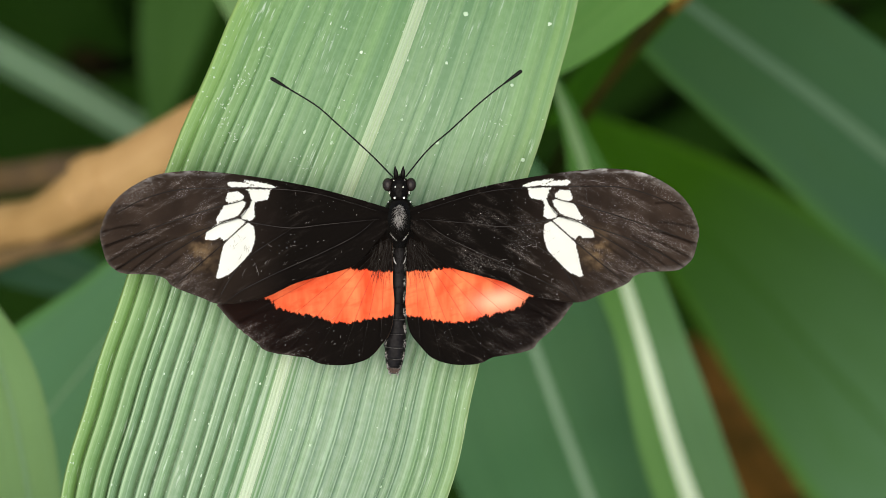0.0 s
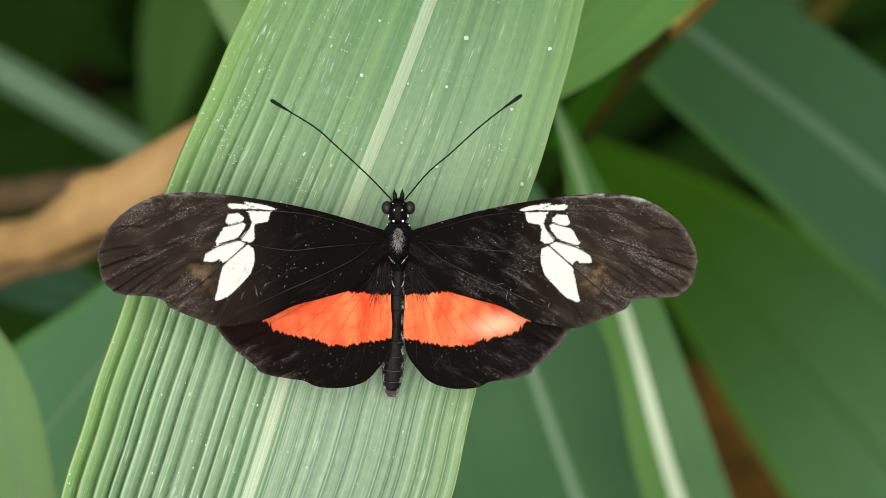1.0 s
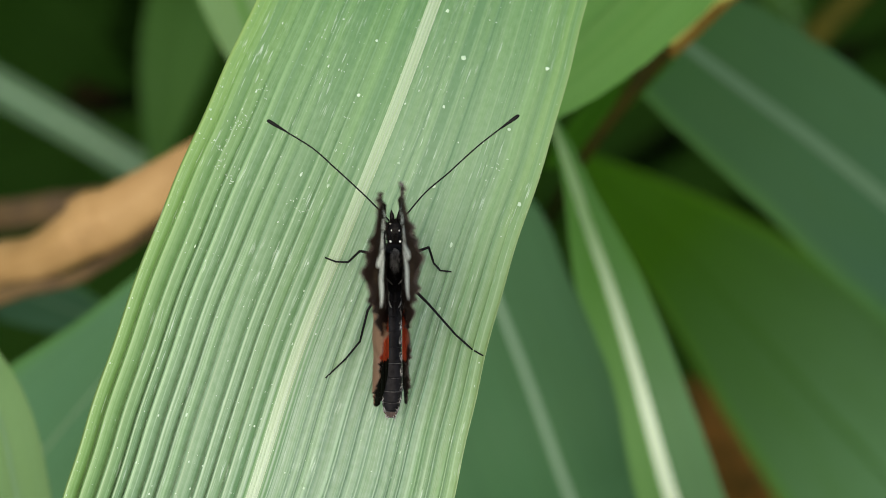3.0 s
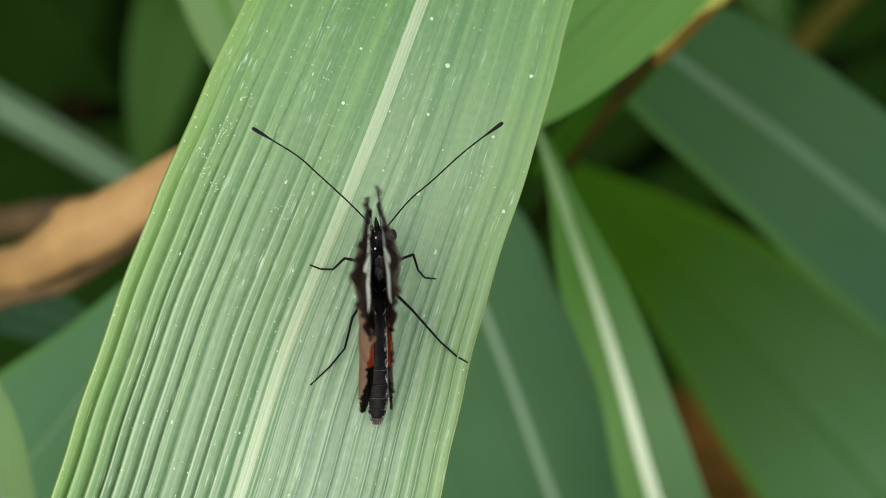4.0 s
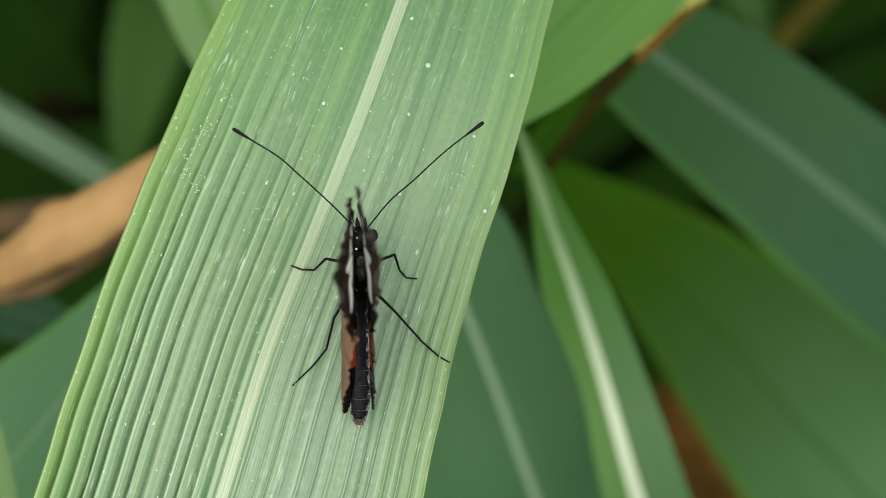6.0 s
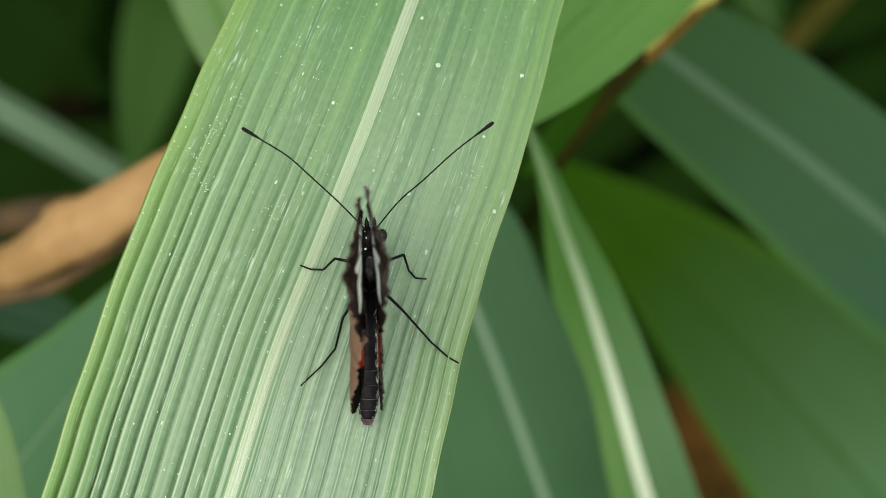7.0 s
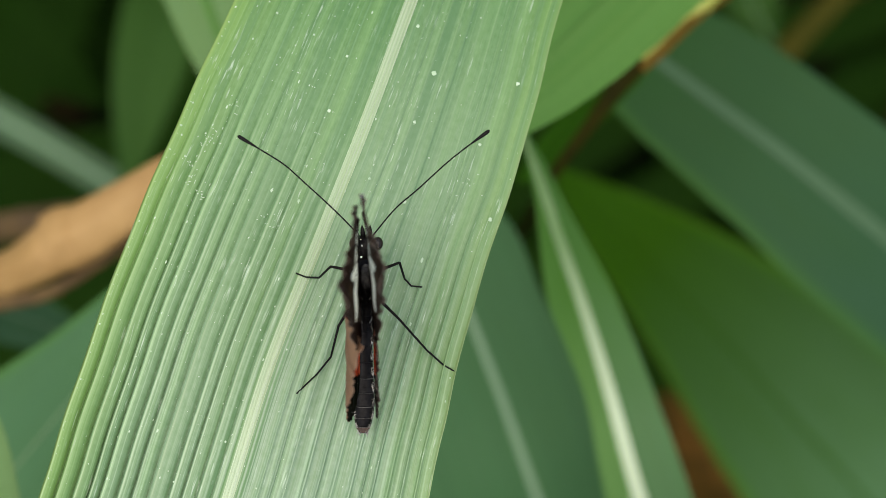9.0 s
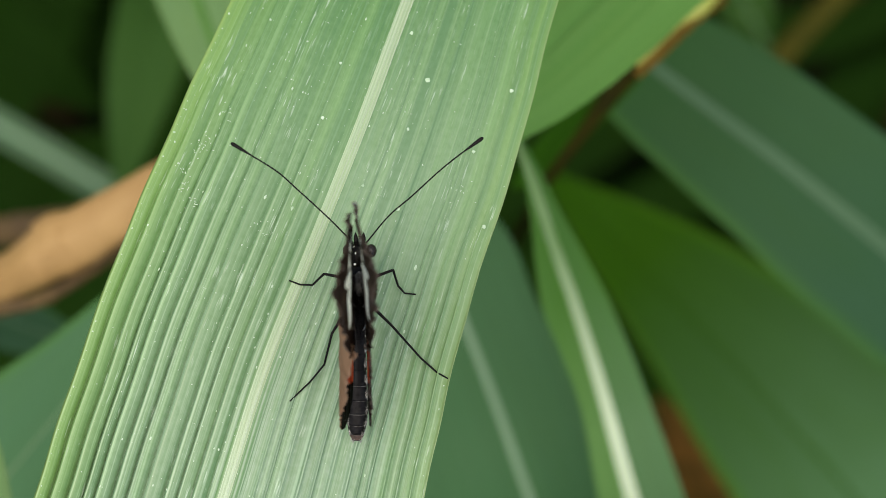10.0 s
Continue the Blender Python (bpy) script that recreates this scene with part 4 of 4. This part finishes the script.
def strokes_mesh(name, sign, lead, trail, veins, reach, bow, crimp, curl, lines, lift=0.03):
    """Thin strips lying on the wing: rows of (points across the wing plane, half width)."""
    outline = np.vstack([even(lead, 60), even(trail, 60)[::-1]])
    pts, half, sizes = [], [], []
    for line, wide in lines:
        p = np.asarray(line, float)
        tan = np.gradient(p, axis=0)
        side = np.stack([-tan[:, 1], tan[:, 0]], 1) / (np.linalg.norm(tan, axis=1)[:, None] + 1e-9)
        fade = wide * np.sin(np.linspace(0.25, np.pi - 0.25, len(p)))[:, None]
        pts.append(np.stack([p - side * fade, p, p + side * fade], 1).reshape(-1, 2))
        sizes.append(len(p))
    q = np.vstack(pts)
    keep = inside_distance(q, outline)
    z = wing_height(q, outline, veins, reach, bow, crimp, curl)[0] + lift
    z[1::3] += 0.02
    verts, faces, at = np.stack([q[:, 0] * sign, q[:, 1], z], 1) * MM, [], 0
    for count in sizes:
        for r in range(count - 1):
            k = at + r * 3
            if keep[k : k + 6].min() > 0.02:
                faces += [(k, k + 1, k + 4, k + 3), (k + 1, k + 2, k + 5, k + 4)]
        at += count * 3
    return build(name, verts, faces)


def scratches(rng, count, box, clusters, length=0.5, wide=0.022):
    """Short worn lines, mostly in clusters."""
    x0, x1, y0, y1 = box
    spots = [(rng.uniform(x0, x1), rng.uniform(y0, y1), rng.uniform(0, 3.1)) for _ in range(clusters)]
    out = []
    for _ in range(count):
        if rng.uniform() < 0.6:
            cx, cy, a = spots[rng.integers(clusters)]
            p, a = np.array([cx, cy]) + rng.normal(0, 1.1, 2), a + rng.normal(0, 0.5)
        else:
            p, a = np.array([rng.uniform(x0, x1), rng.uniform(y0, y1)]), rng.uniform(0, 3.1)
        ln = length * rng.lognormal(0, 0.6) * 0.5
        d, bend = np.array([math.cos(a), math.sin(a)]), rng.normal(0, 0.15)
        out.append(([p + d * ln * t + np.array([-d[1], d[0]]) * bend * ln * t * t for t in (-1, 0, 1)], wide * rng.uniform(0.5, 1.3)))
    return out


def lump(name, rings, sides=20, rough=0.0, seed=0):
    """A body part: rows of x, y, z, half width, half height along y (millimetres)."""
    rng = np.random.default_rng(seed)
    rows = spline(rings, len(rings) * 6)
    a = np.linspace(0, 2 * np.pi, sides, endpoint=False)
    verts, faces = [], []
    for x, y, z, w, h in rows:
        for t in a:
            k = 1 + rough * rng.uniform(-1, 1)
            verts.append(((x + w * k * math.cos(t)) * MM, y * MM, (z + h * k * math.sin(t)) * MM))
    n = len(rows)
    for i in range(n - 1):
        for j in range(sides):
            k = (j + 1) % sides
            faces.append((i * sides + j, (i + 1) * sides + j, (i + 1) * sides + k, i * sides + k))
    faces.append(tuple(range(sides)))
    faces.append(tuple((n - 1) * sides + j for j in reversed(range(sides))))
    return build(name, verts, faces)


def ball(name, x, y, z, rx, ry, rz, seg=16):
    bm = bmesh.new()
    bmesh.ops.create_uvsphere(bm, u_segments=seg, v_segments=seg // 2 + 2, radius=1.0)
    bmesh.ops.scale(bm, vec=(rx * MM, ry * MM, rz * MM), verts=bm.verts)
    bmesh.ops.translate(bm, vec=(x * MM, y * MM, z * MM), verts=bm.verts)
    for f in bm.faces:
        f.smooth = True
    return bm


def hairs(name, count, seat, length, lean, seed, wide=0.028):
    """Short fur: thin three-sided spikes on a body of half sizes around a centre (millimetres)."""
    rng = np.random.default_rng(seed)
    (cx, cy, cz), (rx, ry, rz) = seat
    verts, faces = [], []
    for _ in range(count):
        d = rng.normal(size=3)
        d /= np.linalg.norm(d)
        d[2] = abs(d[2])
        p = np.array([cx, cy, cz]) + d * (rx, ry, rz) * 0.97
        tip = p + (d + np.array(lean) + rng.normal(0, 0.25, 3)) * length * rng.uniform(0.5, 1.2)
        e = np.cross(d, rng.normal(size=3))
        e = e / np.linalg.norm(e) * wide
        f = np.cross(d, e)
        k = len(verts)
        for v in (p + e, p - 0.5 * e + 0.87 * f, p - 0.5 * e - 0.87 * f, tip):
            verts.append(tuple(v * MM))
        faces += [(k, k + 1, k + 3), (k + 1, k + 2, k + 3), (k + 2, k, k + 3)]
    return build(name, verts, faces)


HINGE = 1.2  # millimetres from the body's middle
WINGS = {}


def make_butterfly():
    fore, fore_under, hind, hind_under, hind_under_shaded = wing_materials()
    black = plain_material("black_cuticle", (0.002, 0.0018, 0.0018), (0.005, 0.0045, 0.004), 3000, 0.22, 0.06, 0.00005)
    fur = plain_material("dark_fur", (0.0015, 0.0013, 0.0012), (0.008, 0.007, 0.006), 2500, 0.6, 0.02)
    grey = plain_material("grey_fur", (0.46, 0.45, 0.42), (0.12, 0.115, 0.11), 2500, 0.6, 0.1)
    silver = plain_material("silver_fur", (0.30, 0.29, 0.28), (0.05, 0.048, 0.045), 1800, 0.5, 0.2)
    white = plain_material("white_scales", (0.78, 0.77, 0.72), (0.6, 0.6, 0.55), 3000, 0.7, 0.3)
    eye = plain_material("eye", (0.022, 0.017, 0.015), (0.008, 0.006, 0.006), 9000, 0.22, 0.2, 0.00002)
    brown_tip = plain_material("brown_tip", (0.085, 0.055, 0.045), (0.035, 0.024, 0.02), 3000, 0.6, 0.15)
    dim = plain_material("dim_grey_scales", (0.11, 0.105, 0.10), (0.008, 0.007, 0.007), 2200, 0.6, 0.1)
    soot = plain_material("soot_black", (0.003, 0.003, 0.003), (0.010, 0.010, 0.009), 2600, 0.45, 0.06, 0.00003)
    dull = plain_material("dull_black_cuticle", (0.0025, 0.0022, 0.0023), (0.014, 0.013, 0.0135), 1400, 0.34, 0.05, 0.00005)
    thing = tagged(new("butterfly"), "black butterfly with white patches and a red band", "butterfly")
    thing.location = (-8.5 * MM, -3.12 * MM, 0.25 * MM)
    z = 4.3
    part("thorax", lump("thorax", [(0, 2.4, z, 0.5, 0.5), (0, 2.0, z, 1.4, 1.2), (0, 0.8, z + 0.2, 1.8, 1.6), (0, -0.8, z + 0.25, 1.8, 1.7),
                                   (0, -2.4, z, 1.4, 1.45), (0, -3.6, z - 0.2, 0.95, 1.0), (0, -4.0, z - 0.2, 0.4, 0.5)], 24, 0.03, 1), black, thing)
    part("thorax_fur", hairs("thorax_fur", 2600, ((0, -0.5, z + 0.1), (1.8, 2.9, 1.75)), 0.5, (0, -0.6, 0.1), 2, 0.045), fur, thing, "dark fur on the thorax")
    part("thorax_crest", hairs("thorax_crest", 520, ((0, 0.2, z + 1.55), (0.62, 1.35, 0.45)), 0.4, (0, -1.0, 0.0), 3, 0.035), silver, thing, "silvery grey fur on the back")
    part("wing_base_fur", hairs("wing_base_fur", 600, ((0, -4.1, z - 0.1), (1.2, 2.3, 0.6)), 0.6, (0, -1.2, 0.1), 4), fur, thing)
    head = part("head", lump("head", [(0, 5.0, z, 0.4, 0.4), (0, 4.6, z, 0.95, 0.95), (0, 3.7, z + 0.05, 1.25, 1.15), (0, 2.8, z, 1.1, 1.05), (0, 2.1, z, 0.8, 0.8)], 20, 0.04, 5), black, thing)
    part("head_fur", hairs("head_fur", 1100, ((0, 3.5, z), (1.2, 1.6, 1.1)), 0.36, (0, 0.0, 0.1), 6, 0.04), fur, head)
    for s in (-1, 1):
        part("eye", ball("eye", s * 1.42, 4.05, z + 0.05, 0.68, 0.84, 0.88, 24), eye, head, "glossy dark brown eye")
        part("palp", tube("palp", [(s * 0.35 * MM, 4.7 * MM, z * MM, 0.28 * MM), (s * 0.45 * MM, 5.5 * MM, (z + 0.3) * MM, 0.3 * MM),
                                   (s * 0.5 * MM, 6.3 * MM, (z + 0.6) * MM, 0.05 * MM)], 8, 10, 1.0, 0.15, 7), black, head)
        for x, y, h, rx, ry in ((0.58, 2.4, 0.98, 0.2, 0.2), (0.48, 3.75, 1.1, 0.1, 0.2), (1.2, 3.05, 0.62, 0.13, 0.26), (0.62, 4.55, 0.72, 0.17, 0.11)):
            part("white_spot", ball("white_spot", s * x, y, z + h, rx * 0.72, ry * 0.72, 0.07, 10), white, head, "small white spot")
        for x, y, h, rx, ry in ((0.92, 0.15, 1.5, 0.11, 0.2), (1.5, 0.85, 0.75, 0.12, 0.22), (1.35, 1.9, 0.55, 0.14, 0.12)):
            part("white_spot", ball("white_spot", s * x, y, z + h, rx * 0.7, ry * 0.8, 0.08, 10), white, thing, "small white mark")
        for line in (((1.15, -1.9, 1.25), (0.75, -2.45, 1.42), (0.35, -2.85, 1.45)), ((0.75, -4.9, 0.75), (0.62, -5.4, 0.85), (0.4, -5.75, 0.92))):
            part("pale_stripe", tube("pale_stripe", [(s * x * MM, y * MM, (z + h) * MM, r * MM) for (x, y, h), r in zip(line, (0.05, 0.09, 0.05))], 8, 14, 0.8, 0.2, 11), grey, thing, "pale scale stripe")
    feel = {-1: [(-0.8, 5.0, 5.0), (-3.6, 7.9, 6.6), (-7.5, 11.5, 7.6), (-10.0, 13.7, 8.0), (-13.2, 15.7, 8.0), (-15.5, 17.1, 7.8)],
            1: [(0.8, 5.0, 5.0), (3.6, 8.3, 6.6), (6.5, 10.8, 7.4), (9.9, 13.9, 8.0), (12.8, 16.2, 8.0), (15.0, 17.8, 7.8)]}
    for s, rows in feel.items():
        thin = [(x * MM, y * MM, h * MM, 0.095 * MM) for x, y, h in rows]
        shaft = part("antenna", tube("antenna", thin, 8, 60, 1.0, 0.06, 8), soot, thing, "long thin black antenna")
        (x0, y0, h0), (x1, y1, h1) = rows[-2], rows[-1]
        club = [((x0 + (x1 - x0) * t) * MM, (y0 + (y1 - y0) * t) * MM, (h0 + (h1 - h0) * t) * MM, r * MM) for t, r in ((0.0, 0.10), (0.35, 0.17), (0.8, 0.24), (1.0, 0.2), (1.05, 0.08))]
        part("club", tube("club", club, 10, 24), soot, shaft, "thickened antenna tip")
    belly = tagged(new("abdomen"), "long dark segmented abdomen")
    belly.parent = thing
    WINGS["abdomen"] = belly
    along = [0, 1.6, 3.4, 5.2, 7.2, 9.2, 11.0, 12.7, 14.1, 15.2, 15.9]
    width = [0.85, 0.96, 0.97, 0.94, 1.04, 1.2, 1.32, 1.32, 1.15, 0.88, 0.55]
    for i in range(10):
        y0, y1, w0, w1 = -along[i], -along[i + 1], width[i], width[i + 1]
        h0, h1 = -0.11 * along[i], -0.11 * along[i + 1]
        seg = [(0, y0 + 0.1, h0, w0 * 0.8, w0 * 0.8), (0, y0 - 0.1, h0, w0 * 0.97, w0), (0, (y0 + y1) / 2, (h0 + h1) / 2, (w0 + w1) / 2 * 1.02, (w0 + w1) / 2 * 1.05),
               (0, y1 + 0.1, h1, w1 * 1.03, w1 * 1.05), (0, y1 - 0.02, h1, w1 * 0.85, w1 * 0.85)]
        part("segment", lump("segment", seg, 20, 0.02, i), brown_tip if i > 8 else dull, belly)
        ring = [(w1 * 1.03 * math.cos(a) * MM, (y1 + 0.12 - 0.16 * math.sin(a)) * MM, (h1 + w1 * 1.06 * math.sin(a)) * MM, (0.032 if i > 3 else 0.022) * MM) for a in np.linspace(0.15, 2.99, 9)]
        if i > 3:
            part("pale_ring", tube("pale_ring", ring, 6, 40, 1.0, 0.9, 60 + i), dim, belly, "pale scale ring between the segments")
        for s in (-1, 1):
            part("pale_fringe", hairs("pale_fringe", 60 if i < 6 else 36, ((s * w1 * 0.82, (y0 + y1) / 2, (h0 + h1) / 2 + w1 * 0.5), (0.2, 0.55, 0.16)), 0.2, (0, -0.8, 0.2), 40 + i, 0.04), grey, belly, "pale hair fringe")
    legs = [[(-1.2, 0.6, 3.2), (-4.4, 1.2, 3.2), (-5.9, -0.2, 0.9), (-7.5, -0.15, 0.2), (-8.8, 0.35, 0.1)],
            [(1.2, 0.6, 3.2), (4.1, 1.7, 3.2), (4.7, -0.3, 0.9), (5.5, -1.2, 0.2), (6.9, -1.35, 0.1)],
            [(1.2, -2.5, 3.0), (4.0, -5.2, 3.4), (7.5, -9.2, 1.0), (9.5, -11.0, 0.25), (11.1, -11.9, 0.1)],
            [(-1.2, -2.5, 3.0), (-3.4, -6.1, 3.4), (-4.4, -10.0, 1.4), (-6.2, -12.2, 0.3), (-8.7, -14.6, 0.1)]]
    for rows in legs:
        radius = (0.21, 0.16, 0.13, 0.115, 0.1)
        leg = tagged(new("leg"), "thin jointed black leg")
        leg.parent = thing
        names = ("femur", "tibia", "tarsus", "foot")
        for k in range(4):
            a, b = rows[k], rows[k + 1]
            mid = tuple((p + q) / 2 for p, q in zip(a, b))
            pts = [(*(c * MM for c in p), r * MM) for p, r in ((a, radius[k]), (mid, (radius[k] + radius[k + 1]) / 2), (b, radius[k + 1]))]
            part(names[k], tube(names[k], pts, 8, 12, 1.0, 0.08, k), soot, leg)
    worn = plain_material("bare_wing_membrane", (0.30, 0.27, 0.24), (0.12, 0.10, 0.09), 2500, 0.6, 0.2)
    rib = plain_material("wing_vein", (0.004, 0.003, 0.003), (0.045, 0.038, 0.033), 350, 0.5, 0.1)
    down = plain_material("wing_down", (0.035, 0.029, 0.025), (0.008, 0.006, 0.005), 900, 0.6, 0.1)
    for s, side in ((-1, "left"), (1, "right")):
        rng = np.random.default_rng(70 + s)
        shape = (s, FORE_LEAD, FORE_TRAIL, FORE_VEINS, 35.5)
        relief = (-2.3, 0.36, 0.0)
        f = part("forewing", wing_mesh("forewing", *shape, PATCHES, None, FORE_FOLDS, *relief, fore, fore_under), None, thing, "worn black forewing with white patches")
        for v in FORE_VEINS:
            part("vein", strokes_mesh("vein", *shape, *relief, [(spline(v, 30), 0.04)], 0.02), rib, f)
        marks = scratches(rng, 110, (21, 35, -9, 5.5), 9, 0.16, 0.014) + scratches(rng, 50, (4, 20, -9, 3), 5, 0.16, 0.014) + scratches(rng, 70, (22, 33, 4.4, 5.8), 4, 0.22, 0.018) + scratches(rng, 24, (9, 19, -8, -3), 3, 0.6, 0.022)
        part("worn_scratches", strokes_mesh("worn_scratches", *shape, *relief, marks), worn, f, "pale worn scratches in the scales")["kind"] = "stuff"
        shape = (s, HIND_LEAD, HIND_TRAIL, HIND_VEINS, 20.4)
        relief = (0.0, 0.2, 1.65 if s < 0 else 0.2)
        h = part("hindwing", wing_mesh("hindwing", *shape, None, BAND, HIND_FOLDS, *relief, hind, hind_under if s < 0 else hind_under_shaded, 140, 100), None, thing, "black hindwing with a red band")
        for v in HIND_VEINS:
            part("vein", strokes_mesh("vein", *shape, *relief, [(spline(v, 30), 0.013)], 0.015), rib, h)
        marks = scratches(rng, 50, (3, 19, -15, -8), 7, 0.22, 0.014)
        part("worn_scratches", strokes_mesh("worn_scratches", *shape, *relief, marks), worn, h, "pale worn scratches in the scales")["kind"] = "stuff"
        soft = []
        for _ in range(170):
            x, y = rng.uniform(0.2, 2.6), rng.uniform(-4.0, 0.6)
            d = np.array([0.12 * x + rng.normal(0, 0.08), -1.0]) * rng.uniform(0.6, 1.6)
            soft.append(([(x, y), (x + d[0] / 2, y + d[1] / 2), (x + d[0], y + d[1])], 0.012))
        part("base_down", strokes_mesh("base_down", *shape, *relief, soft), down, h, "soft hair at the wing base")["kind"] = "stuff"
        WINGS[side] = (f, h)


make_ground()
make_litter()
make_undergrowth()
make_leaves()
make_stems()
make_dust()
make_butterfly()


def motions():
    """The wings stand open, close together over the back, and stay closed; the abdomen swings a little."""
    def wing(s, lift, turn, pitch, y, z, x=HINGE):
        return pose(s * x * MM, y * MM, z * MM) @ pose(0, 0, 0, 0, 0, s * turn) @ pose(0, 0, 0, pitch) @ pose(0, 0, 0, 0, -s * lift)

    # seconds, then lift, turn and pitch in degrees of the left and of the right wings
    rows = [(0.0, (4, 0, 0), (4, 0, 0)), (1.0, (11, 0, 0), (11, 0, 0)), (1.5, (15, 0, 0), (15.5, 0, 0)), (1.8, (19.4, -1, -2), (22.5, -0.7, -2)),
            (2.1, (34, 0, 0), (33.6, 1.5, 1)), (2.3, (43.3, 1, 0), (44.5, 1.6, 0)), (2.5, (63, 2.5, -1), (63, 5, -1)), (2.6, (73, 4, -2), (72, 5, -3.5)),
            (2.7, (84, 2, -4), (81.5, 1.4, -5.3)), (3.0, (90, -2, -5.5), (89, 2, -8)), (4.0, (90.8, -2.6, -6), (90.0, 4.6, -9)), (7.0, (91.2, -2.6, -6), (90.3, 4.6, -9)), (10.0, (91.4, -2.6, -6), (90.5, 4.6, -9))]
    for k, (s, side) in enumerate(((-1, "left"), (1, "right"))):
        f, h = WINGS[side]
        lean = [min(max((both[k][0] - 60) / 30, 0), 1) * 1.6 for t, *both in rows]
        walk(f, [(t, wing(s, both[k][0] + more, *both[k][1:], 0.0, 5.6)) for (t, *both), more in zip(rows, lean)])
        walk(h, [(t, wing(s, both[k][0] - (18.5, 4.5)[k] - 2.6 * (1 - min(both[k][0], 60) / 60), both[k][1] * 0.3, both[k][2], -3.1, 5.2, 0.85)) for t, *both in rows])
    walk(WINGS["abdomen"], [(t, pose(0, -3.4 * MM, 4.1 * MM, 0, 0, a)) for t, a in ((0.0, -3.0), (2.5, -2.6), (3.5, -1.4), (10.0, -1.4))])


motions()
